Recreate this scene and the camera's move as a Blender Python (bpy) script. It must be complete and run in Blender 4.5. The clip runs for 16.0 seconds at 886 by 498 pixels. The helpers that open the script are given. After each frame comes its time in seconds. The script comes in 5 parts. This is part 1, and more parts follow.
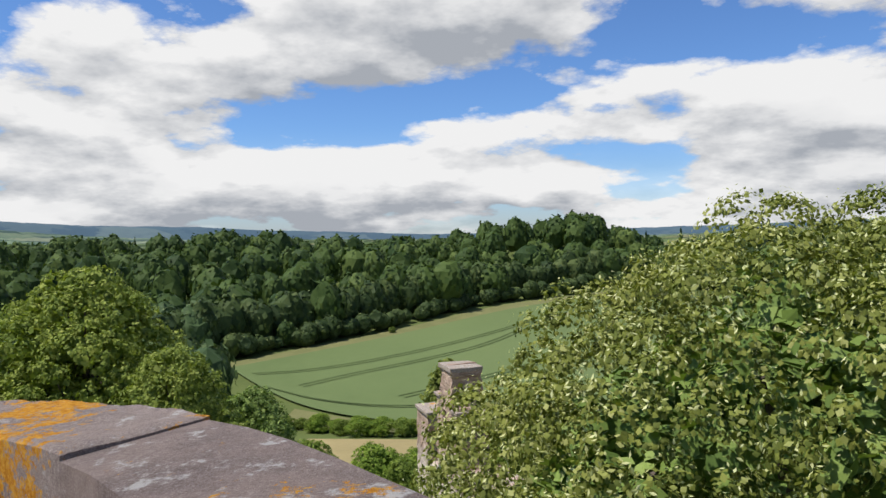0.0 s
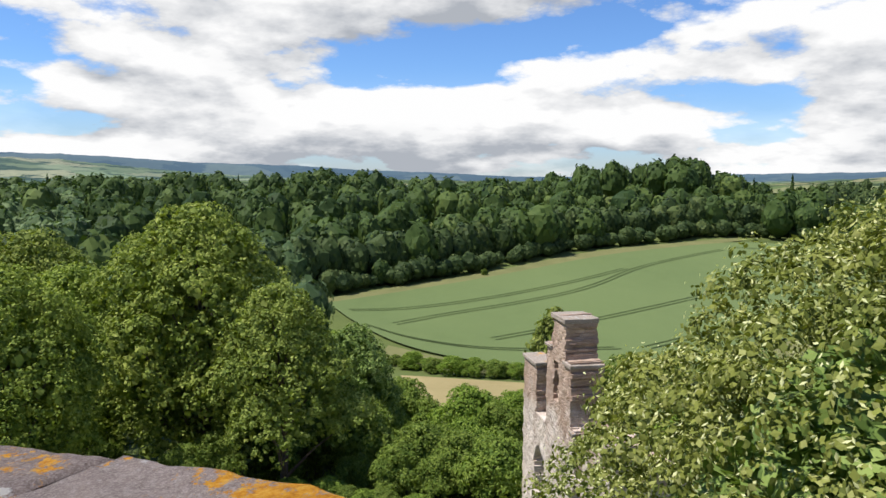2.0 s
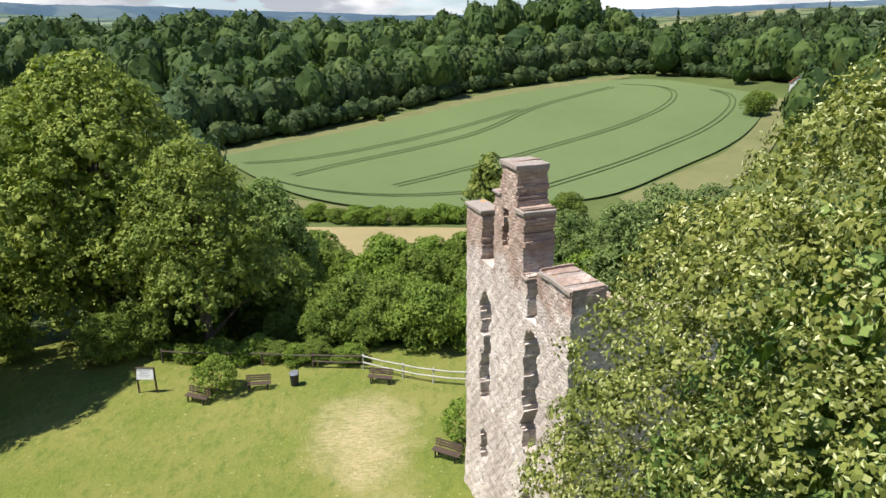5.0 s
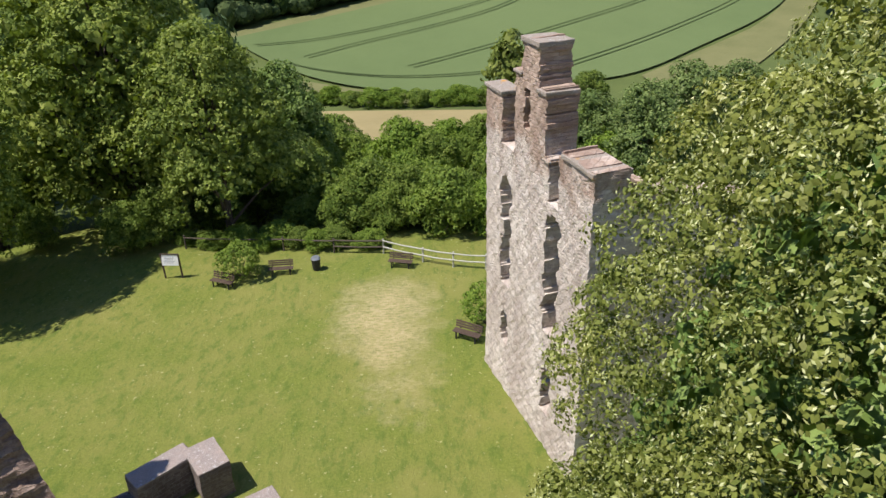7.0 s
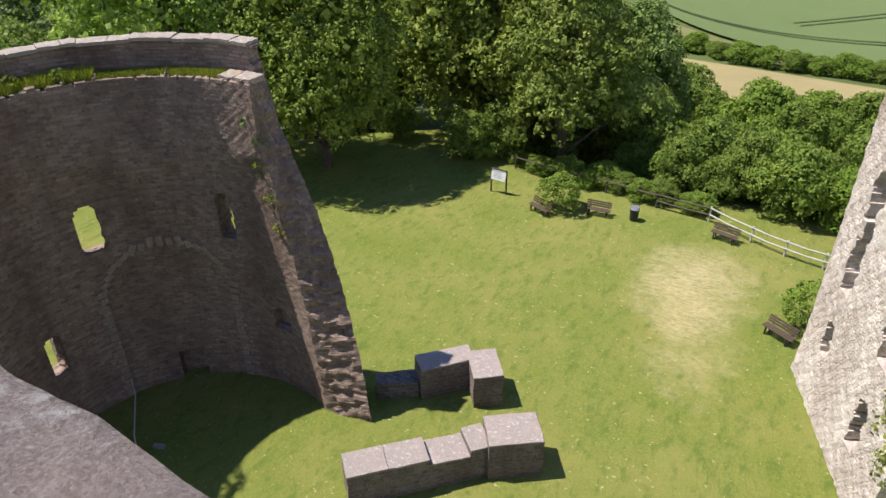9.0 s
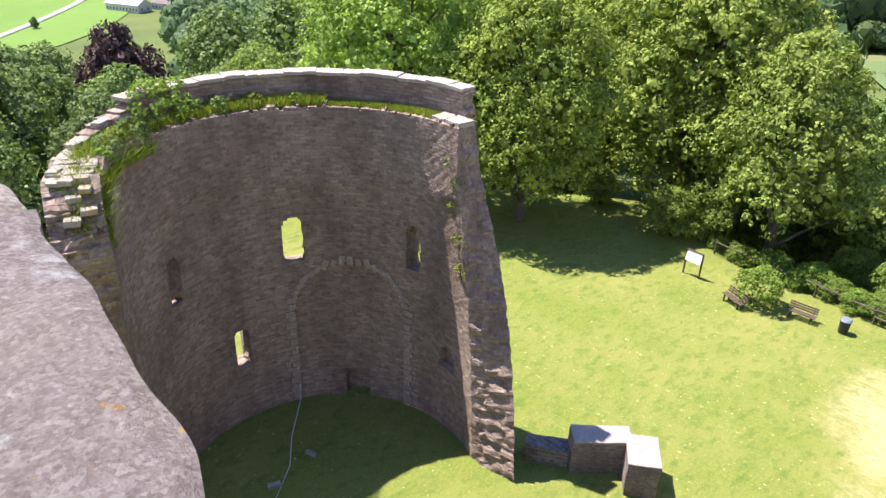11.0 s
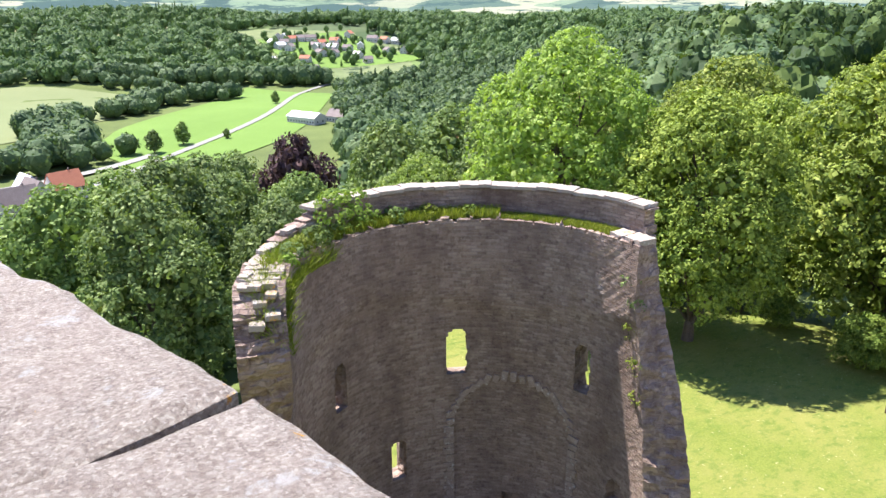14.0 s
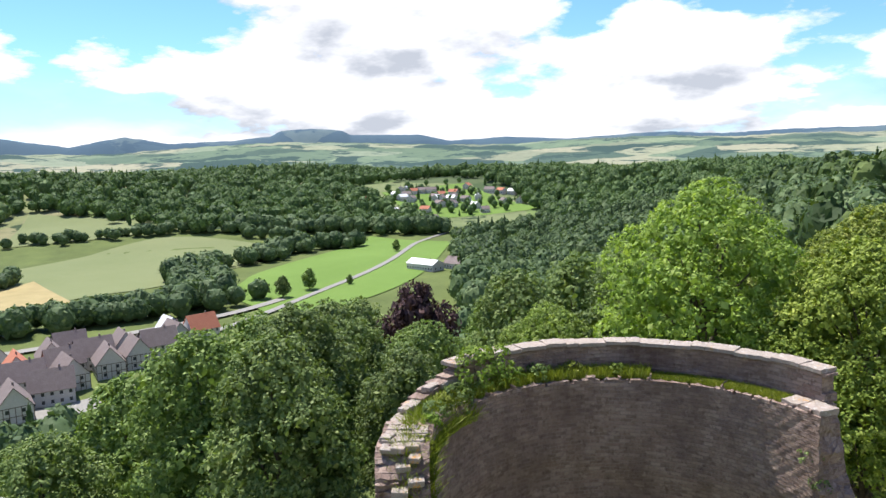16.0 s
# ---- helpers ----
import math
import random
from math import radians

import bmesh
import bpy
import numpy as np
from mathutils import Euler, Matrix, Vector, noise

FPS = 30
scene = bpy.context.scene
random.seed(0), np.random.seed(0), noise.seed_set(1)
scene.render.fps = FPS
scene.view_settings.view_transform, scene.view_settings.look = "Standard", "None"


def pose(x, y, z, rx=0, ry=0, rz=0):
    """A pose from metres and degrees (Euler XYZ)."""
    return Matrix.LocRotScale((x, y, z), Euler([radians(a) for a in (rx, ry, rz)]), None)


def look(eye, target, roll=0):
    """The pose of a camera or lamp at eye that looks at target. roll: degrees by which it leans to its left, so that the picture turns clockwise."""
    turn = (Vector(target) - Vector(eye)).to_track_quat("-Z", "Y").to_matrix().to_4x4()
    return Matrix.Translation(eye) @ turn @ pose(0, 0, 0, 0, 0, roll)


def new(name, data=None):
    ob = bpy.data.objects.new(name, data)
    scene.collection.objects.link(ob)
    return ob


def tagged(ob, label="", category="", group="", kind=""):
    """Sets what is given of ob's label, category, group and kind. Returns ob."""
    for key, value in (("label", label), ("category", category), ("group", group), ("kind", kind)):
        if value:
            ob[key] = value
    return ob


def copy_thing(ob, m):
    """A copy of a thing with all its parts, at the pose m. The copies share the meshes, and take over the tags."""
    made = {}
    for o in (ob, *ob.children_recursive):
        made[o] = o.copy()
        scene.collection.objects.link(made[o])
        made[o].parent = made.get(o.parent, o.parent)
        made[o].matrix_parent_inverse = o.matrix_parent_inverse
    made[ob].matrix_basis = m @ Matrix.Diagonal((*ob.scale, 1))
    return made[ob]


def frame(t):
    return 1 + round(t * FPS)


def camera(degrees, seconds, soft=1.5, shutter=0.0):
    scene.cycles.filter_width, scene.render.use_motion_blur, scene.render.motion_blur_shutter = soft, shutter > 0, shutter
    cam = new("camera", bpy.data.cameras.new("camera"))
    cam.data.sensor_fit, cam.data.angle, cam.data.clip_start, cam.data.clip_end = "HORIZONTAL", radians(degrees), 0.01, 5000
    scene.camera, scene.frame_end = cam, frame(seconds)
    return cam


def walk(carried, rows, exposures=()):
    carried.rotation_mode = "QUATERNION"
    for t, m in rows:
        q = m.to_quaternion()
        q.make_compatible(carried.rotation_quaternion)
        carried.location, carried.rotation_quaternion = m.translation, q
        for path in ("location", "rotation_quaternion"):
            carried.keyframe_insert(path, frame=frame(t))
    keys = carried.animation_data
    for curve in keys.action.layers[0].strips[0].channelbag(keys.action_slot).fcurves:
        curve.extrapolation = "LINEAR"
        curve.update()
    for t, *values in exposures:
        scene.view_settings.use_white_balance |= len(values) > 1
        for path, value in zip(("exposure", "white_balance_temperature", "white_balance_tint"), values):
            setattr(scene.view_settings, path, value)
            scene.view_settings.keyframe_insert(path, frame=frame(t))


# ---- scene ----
cam = camera(64.0, 16.0)
METRES, EYE, TILT, LEAN, TURN = 8.2, 22.0, 0.0, 0.0, 0.0
PATH = [
    (0, (0.21, 0.262, 21.333), (0.225, 2.261, 21.291), -0.7),
    (0.5, (-0.031, 0.673, 21.322), (-0.155, 2.669, 21.273), -0.3),
    (1, (-0.212, 1.026, 21.312), (-0.471, 3.008, 21.257), -0.9),
    (1.5, (-0.425, 1.306, 21.294), (-0.706, 3.284, 21.22), 0.2),
    (2, (-0.702, 1.538, 21.329), (-0.943, 3.513, 21.125), 0.4),
    (2.5, (-1.104, 1.673, 21.351), (-1.403, 3.636, 21.111), 0.2),
    (3, (-1.515, 1.828, 21.332), (-1.886, 3.768, 21.02), 0.8),
    (3.5, (-1.859, 2.029, 21.297), (-2.2, 3.956, 20.884), 1.0),
    (4, (-2.213, 2.267, 21.264), (-2.445, 4.201, 20.809), -0.4),
    (4.5, (-2.5, 2.507, 21.239), (-2.57, 4.438, 20.72), -0.9),
    (5, (-2.748, 2.655, 21.259), (-2.689, 4.553, 20.633), -0.5),
    (7.5, (-2.854, 3.051, 21.139), (-2.907, 4.814, 20.196), -3.2),
    (8, (-2.979, 3.134, 21.164), (-3.334, 4.863, 20.223), -4.1),
    (8.5, (-3.039, 3.261, 21.125), (-3.663, 4.869, 20.112), -2.7),
    (9, (-3.153, 3.302, 21.063), (-3.958, 4.797, 20.006), -0.4),
    (9.5, (-3.192, 3.39, 20.995), (-4.145, 4.796, 19.938), 1.8),
    (10, (-3.115, 3.402, 20.952), (-4.19, 4.739, 19.924), 3.7),
    (12.5, (-3.401, 3.485, 20.790), (-4.813, 4.672, 20.017), -0.4),
    (13, (-3.687, 3.456, 20.813), (-5.100, 4.654, 20.058), 0.6),
    (13.5, (-4.113, 3.412, 20.809), (-5.606, 4.531, 20.089), -2.1),
    (14, (-4.506, 3.325, 20.839), (-6.107, 4.328, 20.183), -0.3),
    (14.5, (-4.84, 3.244, 20.877), (-6.521, 4.158, 20.296), 0.2),
    (15, (-5.171, 3.124, 20.92), (-6.917, 3.978, 20.448), -1.2),
    (15.5, (-5.475, 2.986, 20.967), (-7.274, 3.788, 20.621), -1.8),
    (16, (-5.743, 2.823, 21.009), (-7.57, 3.594, 20.756), -1.6),
]
EXPOSURES = [(0.0, 0.2, 6500, 10), (1.5, 0.3, 6500, 10), (2.5, 0.55, 6500, 10), (3.5, 0.9, 6500, 11), (5.0, 0.65, 6500, 11), (7.5, 0.35, 6500, 12), (9.0, 0.6, 6500, 12), (10.0, 1.1, 6450, 13), (12.5, 1.75, 6250, 16), (14.5, 1.55, 6250, 14), (15.0, 1.5, 6280, 14), (16.0, 0.9, 6350, 12)]
walk(cam, [(t, look(eye, target, roll)) for t, eye, target, roll in PATH], EXPOSURES)

# ---------------------------------------------------------------- light
SUN_DIR = Vector((-0.46, -0.12, 0.88)).normalized()
world = bpy.data.worlds.new("sky")
scene.world = world
world.use_nodes = True
wn, wl = world.node_tree.nodes, world.node_tree.links
wn.clear()


def wnode(kind, **values):
    n = wn.new(kind)
    for k, v in values.items():
        n.inputs[k].default_value = v
    return n


sky = wn.new("ShaderNodeTexSky")
sky.sky_type, sky.sun_disc = "NISHITA", False
sky.sun_elevation = math.asin(SUN_DIR.z)
sky.sun_rotation = math.atan2(SUN_DIR.x, SUN_DIR.y)
sky.altitude, sky.air_density, sky.dust_density, sky.ozone_density = 200, 1.0, 0.0, 4.0
where = wn.new("ShaderNodeTexCoord")
split = wn.new("ShaderNodeSeparateXYZ")
wl.new(where.outputs["Generated"], split.inputs[0])


def wmath(op, a, b=None, clamp=False):
    n = wn.new("ShaderNodeMath")
    n.operation, n.use_clamp = op, clamp
    for i, v in enumerate((a, b)):
        if v is None:
            continue
        if isinstance(v, (int, float)):
            n.inputs[i].default_value = v
        else:
            wl.new(v, n.inputs[i])
    return n.outputs[0]


def cloud_noise(lift, detail, seed):
    """Cumulus field: broad masses with billowing edges, smaller towards the horizon; lift samples a little higher."""
    height = wmath("ADD", wmath("MAXIMUM", split.outputs[2], 0.0), lift)
    flat = wmath("ADD", wmath("MULTIPLY", height, 0.75), 0.34)
    px = wmath("DIVIDE", split.outputs[0], flat)
    py = wmath("DIVIDE", split.outputs[1], flat)
    pz = wmath("DIVIDE", wmath("MULTIPLY", height, 2.6), flat)
    comb = wn.new("ShaderNodeCombineXYZ")
    for i, v in enumerate((px, py, pz)):
        wl.new(v, comb.inputs[i])
    n = wnode("ShaderNodeTexNoise", Scale=1.5, Detail=3.0, Roughness=0.42, Lacunarity=2.2)
    n.noise_dimensions = "4D"
    n.inputs["W"].default_value = seed
    wl.new(comb.outputs[0], n.inputs["Vector"])
    puff = wnode("ShaderNodeTexVoronoi", Scale=6.0, Detail=detail, Roughness=0.55, Lacunarity=2.3)
    puff.feature, puff.normalize = "SMOOTH_F1", True
    puff.inputs["Smoothness"].default_value = 0.35
    wl.new(comb.outputs[0], puff.inputs["Vector"])
    return wmath("ADD", n.outputs["Fac"], wmath("MULTIPLY", wmath("SUBTRACT", 0.42, puff.outputs["Distance"]), 0.30))


body = cloud_noise(0.0, 5.0, 5.1)
above = cloud_noise(0.04, 3.0, 5.1)
low = wmath("SUBTRACT", 1.0, wmath("MULTIPLY", split.outputs[2], 2.6), clamp=True)
cover = wmath("ADD", body, wmath("MULTIPLY", low, 0.06))
cover = wmath("MULTIPLY", wmath("SUBTRACT", cover, wmath("ADD", 0.5, wmath("MULTIPLY", wmath("MAXIMUM", wmath("SUBTRACT", split.outputs[2], 0.36), 0.0), 0.5))), 20.0, clamp=True)
lit = wmath("ADD", wmath("MULTIPLY", wmath("SUBTRACT", body, above), 5.0), 0.72, clamp=True)
thick = wmath("MULTIPLY", wmath("SUBTRACT", above, 0.55), 3.0, clamp=True)
lit = wmath("SUBTRACT", lit, wmath("MULTIPLY", thick, 0.5), clamp=True)
tone = wn.new("ShaderNodeMix")
tone.data_type = "RGBA"
wl.new(lit, tone.inputs[0])
tone.inputs[6].default_value = (0.44, 0.47, 0.52, 1)
tone.inputs[7].default_value = (1.0, 1.0, 1.0, 1)
haze = wmath("POWER", wmath("SUBTRACT", 1.0, wmath("MULTIPLY", wmath("MAXIMUM", split.outputs[2], 0.0), 6.5), clamp=True), 2.0)
cover = wmath("MAXIMUM", cover, wmath("MULTIPLY", haze, 0.7))
bg_sky, bg_cloud = wnode("ShaderNodeBackground", Strength=0.085), wnode("ShaderNodeBackground", Strength=0.76)
azure = wn.new("ShaderNodeMix")
azure.data_type, azure.blend_type = "RGBA", "MULTIPLY"
azure.inputs[0].default_value = 1.0
azure.inputs[7].default_value = (0.80, 1.04, 1.38, 1)
wl.new(sky.outputs[0], azure.inputs[6])
wl.new(azure.outputs[2], bg_sky.inputs["Color"])
wl.new(tone.outputs[2], bg_cloud.inputs["Color"])
mix_sky = wn.new("ShaderNodeMixShader")
wl.new(cover, mix_sky.inputs[0])
wl.new(bg_sky.outputs[0], mix_sky.inputs[1])
wl.new(bg_cloud.outputs[0], mix_sky.inputs[2])
wout = wn.new("ShaderNodeOutputWorld")
wl.new(mix_sky.outputs[0], wout.inputs["Surface"])

sun_data = bpy.data.lights.new("sun", "SUN")
sun_data.energy, sun_data.angle, sun_data.color = 5.0, radians(0.53), (1.0, 0.955, 0.88)
sun = new("sun", sun_data)
sun.matrix_world = look(SUN_DIR * 100, (0, 0, 0))

# ---------------------------------------------------------------- materials


class Paint:
    """A node material put together step by step."""

    def __init__(self, name):
        self.mat = bpy.data.materials.new(name)
        self.mat.use_nodes = True
        self.n, self.l = self.mat.node_tree.nodes, self.mat.node_tree.links
        self.bsdf = self.n["Principled BSDF"]
        self.out = self.n["Material Output"]

    def node(self, kind, **values):
        n = self.n.new(kind)
        for k, v in values.items():
            n.inputs[k].default_value = v
        return n

    def coords(self, kind="Object"):
        return self.node("ShaderNodeTexCoord").outputs[kind]

    def stretch(self, vec, scale):
        m = self.node("ShaderNodeMapping", Scale=scale)
        self.l.new(vec, m.inputs["Vector"])
        return m.outputs[0]

    def noise(self, vec, scale, detail=5, rough=0.6):
        n = self.node("ShaderNodeTexNoise", Scale=scale, Detail=detail, Roughness=rough)
        self.l.new(vec, n.inputs["Vector"])
        return n.outputs["Fac"]

    def spots(self, vec, scale):
        n = self.node("ShaderNodeTexVoronoi", Scale=scale)
        self.l.new(vec, n.inputs["Vector"])
        return n

    def ramp(self, fac, *stops):
        r = self.node("ShaderNodeValToRGB")
        e = r.color_ramp.elements
        while len(e) < len(stops):
            e.new(0.5)
        for el, (p, c) in zip(e, stops):
            el.position = p
            el.color = (*c, 1) if isinstance(c, tuple) else (c, c, c, 1)
        self.l.new(fac, r.inputs[0])
        return r.outputs[0]

    def mix(self, fac, a, b, mode="MIX"):
        m = self.node("ShaderNodeMix")
        m.data_type, m.blend_type = "RGBA", mode
        for sock, v in ((0, fac), (6, a), (7, b)):
            if isinstance(v, (int, float)):
                m.inputs[sock].default_value = v
            elif isinstance(v, tuple):
                m.inputs[sock].default_value = (*v, 1)
            else:
                self.l.new(v, m.inputs[sock])
        return m.outputs[2]

    def math(self, op, a, b=0.0, clamp=False):
        m = self.node("ShaderNodeMath")
        m.operation, m.use_clamp = op, clamp
        for i, v in enumerate((a, b)):
            if isinstance(v, (int, float)):
                m.inputs[i].default_value = v
            else:
                self.l.new(v, m.inputs[i])
        return m.outputs[0]

    def bump(self, height, strength, distance):
        b = self.node("ShaderNodeBump", Strength=strength, Distance=distance)
        self.l.new(height, b.inputs["Height"])
        self.l.new(b.outputs[0], self.bsdf.inputs["Normal"])

    def done(self, colour, rough=0.85, spec=0.3):
        if isinstance(colour, tuple):
            self.bsdf.inputs["Base Color"].default_value = (*colour, 1)
        else:
            self.l.new(colour, self.bsdf.inputs["Base Color"])
        self.bsdf.inputs["Roughness"].default_value = rough
        self.bsdf.inputs["Specular IOR Level"].default_value = spec
        return self.mat


def foliage(name, dark, light, tip=None, through_light=0.35, tint=0.25):
    """Leaves: colour varies leaf by leaf and tree by tree; some light shines through."""
    p = Paint(name)
    geo, info = p.node("ShaderNodeNewGeometry"), p.node("ShaderNodeObjectInfo")
    col = p.ramp(geo.outputs["Random Per Island"], (0.0, dark), (0.75, light), (1.0, tip or light))
    patch = p.noise(p.coords(), 0.35, 3)
    col = p.mix(p.ramp(patch, (0.35, 0.0), (0.7, 1.0)), p.mix(1.0, col, (0.62, 0.7, 0.62), "MULTIPLY"), col)
    shade = p.ramp(info.outputs["Random"], (0.0, (1 - tint, 1 - tint, 1 - tint)), (0.5, (1.0, 1.0, 0.95)), (1.0, (1.0, 1.08, 0.8)))
    col = p.mix(1.0, col, shade, "MULTIPLY")
    p.done(col, 0.65, 0.12)
    tr = p.node("ShaderNodeBsdfTranslucent")
    p.l.new(p.mix(1.0, col, (1.25, 1.35, 0.55), "MULTIPLY"), tr.inputs["Color"])
    m = p.node("ShaderNodeMixShader")
    m.inputs[0].default_value = through_light * 0.75
    p.l.new(p.bsdf.outputs[0], m.inputs[1])
    p.l.new(tr.outputs[0], m.inputs[2])
    p.l.new(m.outputs[0], p.out.inputs["Surface"])
    return p.mat


def masonry(name, dark, mid, light, row=0.17, wide=0.42, mortar=(0.36, 0.33, 0.29), moss=0.0, bare=None):
    """Coursed rubble on UV metres: uneven stones, crumbled mortar, weather stains."""
    p = Paint(name)
    uv, ob = p.coords("UV"), p.coords()
    wob = p.node("ShaderNodeTexNoise", Scale=0.9, Detail=4)
    p.l.new(uv, wob.inputs["Vector"])
    off = p.node("ShaderNodeVectorMath")
    off.operation = "MULTIPLY_ADD"
    p.l.new(wob.outputs["Color"], off.inputs[0])
    off.inputs[1].default_value = (0.32, 0.03, 0)
    p.l.new(uv, off.inputs[2])
    b = p.node("ShaderNodeTexBrick", Scale=1.0)
    b.inputs["Mortar Size"].default_value = 0.018
    b.inputs["Mortar Smooth"].default_value = 0.6
    b.inputs["Brick Width"].default_value = wide
    b.inputs["Row Height"].default_value = row
    b.inputs["Color1"].default_value = (0, 0, 0, 1)
    b.inputs["Color2"].default_value = (1, 1, 1, 1)
    b.inputs["Mortar"].default_value = (0.5, 0.5, 0.5, 1)
    p.l.new(off.outputs[0], b.inputs["Vector"])
    half = lambda a, c: tuple((u + v) / 2 for u, v in zip(a, c))
    stone = p.ramp(b.outputs["Color"], (0.0, half(dark, half(dark, mid))), (0.5, mid), (1.0, half(light, half(mid, light))))
    grain = p.noise(ob, 9.0, 6, 0.7)
    col = p.mix(p.ramp(grain, (0.3, 0.0), (0.75, 0.6)), stone, light)
    col = p.mix(p.math("MULTIPLY", b.outputs["Fac"], 0.6), col, mortar)
    stain = p.noise(p.stretch(ob, (1.0, 1.0, 0.35)), 0.55, 5, 0.65)
    col = p.mix(p.ramp(stain, (0.42, 0.0), (0.72, 0.8)), col, dark)
    spot = p.noise(ob, 4.2, 5, 0.75)
    col = p.mix(p.ramp(spot, (0.54, 0.0), (0.66, 0.7)), col, dark)
    patch = p.noise(ob, 1.7, 6, 0.7)
    col = p.mix(p.ramp(patch, (0.58, 0.0), (0.72, 0.75)), col, light)
    if moss:
        lichen = p.noise(ob, 1.1, 7, 0.7)
        col = p.mix(p.ramp(lichen, (0.6, 0.0), (0.72, moss)), col, (0.30, 0.22, 0.04))
    if bare:
        sep = p.node("ShaderNodeSeparateXYZ")
        p.l.new(ob, sep.inputs[0])
        line = p.math("ADD", sep.outputs[2], p.math("MULTIPLY", p.math("SUBTRACT", p.noise(ob, 0.8, 6, 0.65), 0.5), 7.0))
        col = p.mix(p.ramp(p.math("DIVIDE", line, 20.0), (bare / 20.0 - 0.02, 0.0), (bare / 20.0 + 0.05, 0.85)), col, p.mix(1.0, col, (0.62, 0.5, 0.43), "MULTIPLY"))
    h = p.math("ADD", p.math("MULTIPLY", b.outputs["Fac"], -0.75), p.math("MULTIPLY", grain, 0.9))
    h = p.math("ADD", h, p.math("MULTIPLY", b.outputs["Color"], 0.2))
    p.bump(h, 0.9, 0.06)
    return p.done(col, 0.92, 0.2)


M_GABLE = masonry("pale_rubble", (0.36, 0.28, 0.235), (0.62, 0.53, 0.455), (0.78, 0.70, 0.62), 0.14, 0.38, (0.66, 0.59, 0.52), 0.0, 11.6)
M_ROTUNDA = masonry("dark_sandstone", (0.115, 0.074, 0.058), (0.24, 0.16, 0.124), (0.40, 0.31, 0.25), 0.13, 0.36, (0.31, 0.25, 0.205))
M_LOW = masonry("ruin_stone", (0.09, 0.064, 0.054), (0.15, 0.115, 0.098), (0.27, 0.225, 0.195), 0.2, 0.5)
M_TOWER = masonry("tower_stone", (0.2, 0.17, 0.15), (0.3, 0.26, 0.22), (0.4, 0.36, 0.32), 0.25, 0.55)


def capping(name, base, light, orange):
    """Weathered sandstone slab: coarse grit, pale and orange lichen crusts."""
    p = Paint(name)
    ob = p.coords()
    info = p.node("ShaderNodeObjectInfo")
    grit, fine = p.noise(ob, 34, 9, 0.8), p.noise(ob, 150, 5, 0.75)
    col = p.ramp(grit, (0.28, tuple(v * 0.42 for v in base)), (0.5, base), (0.68, light))
    col = p.mix(p.ramp(fine, (0.4, 0.0), (0.75, 0.7)), col, tuple(min(1, v * 1.15) for v in light))
    grain = p.spots(ob, 280)
    speck = p.ramp(grain.outputs["Color"], (0.15, tuple(v * 0.5 for v in base)), (0.45, base), (0.7, light), (0.9, tuple(min(0.8, v * 1.6) for v in light)))
    col = p.mix(0.3, col, speck)
    pink = p.noise(ob, 2.2, 4)
    col = p.mix(p.ramp(pink, (0.45, 0.0), (0.7, 0.5)), col, (0.38, 0.295, 0.25))
    grey = p.noise(ob, 7.5, 8, 0.72)
    col = p.mix(p.ramp(grey, (0.57, 0.0), (0.63, 0.85)), col, (0.5, 0.48, 0.45))
    if orange:
        big, crust = p.noise(ob, 1.15, 3, 0.5), p.noise(ob, 14.0, 9, 0.78)
        m = p.math("ADD", p.math("MULTIPLY", big, 0.5), p.math("MULTIPLY", crust, 0.5))
        spread = p.ramp(m, (orange, 0.0), (orange + 0.018, 1.0))
        yellow = p.ramp(p.noise(ob, 45, 7, 0.7), (0.3, (0.33, 0.11, 0.008)), (0.5, (0.55, 0.25, 0.02)), (0.7, (0.68, 0.42, 0.08)))
        col = p.mix(spread, col, yellow)
    h = p.math("ADD", p.math("MULTIPLY", grit, 1.0), p.math("MULTIPLY", fine, 0.35))
    p.bump(h, 0.9, 0.022)
    return p.done(col, 0.95, 0.15)


M_COPING = capping("lichen_slab", (0.165, 0.122, 0.11), (0.30, 0.255, 0.23), 0.57)
M_COPING_ORANGE = capping("orange_lichen_slab", (0.175, 0.13, 0.118), (0.33, 0.285, 0.255), 0.488)
M_COPING_YELLOW = capping("yellow_lichen_slab", (0.20, 0.155, 0.14), (0.38, 0.33, 0.30), 0.505)
M_COPING_PALE = capping("pale_lichen_slab", (0.275, 0.22, 0.18), (0.52, 0.46, 0.39), 0.575)
M_SLAB = capping("ruin_slab", (0.235, 0.19, 0.17), (0.40, 0.35, 0.32), 0.66)
M_DRESSED = capping("dressed_stone", (0.215, 0.155, 0.125), (0.36, 0.285, 0.235), 0)
M_CAPSTONE = capping("wall_cap", (0.25, 0.205, 0.165), (0.43, 0.38, 0.32), 0.60)


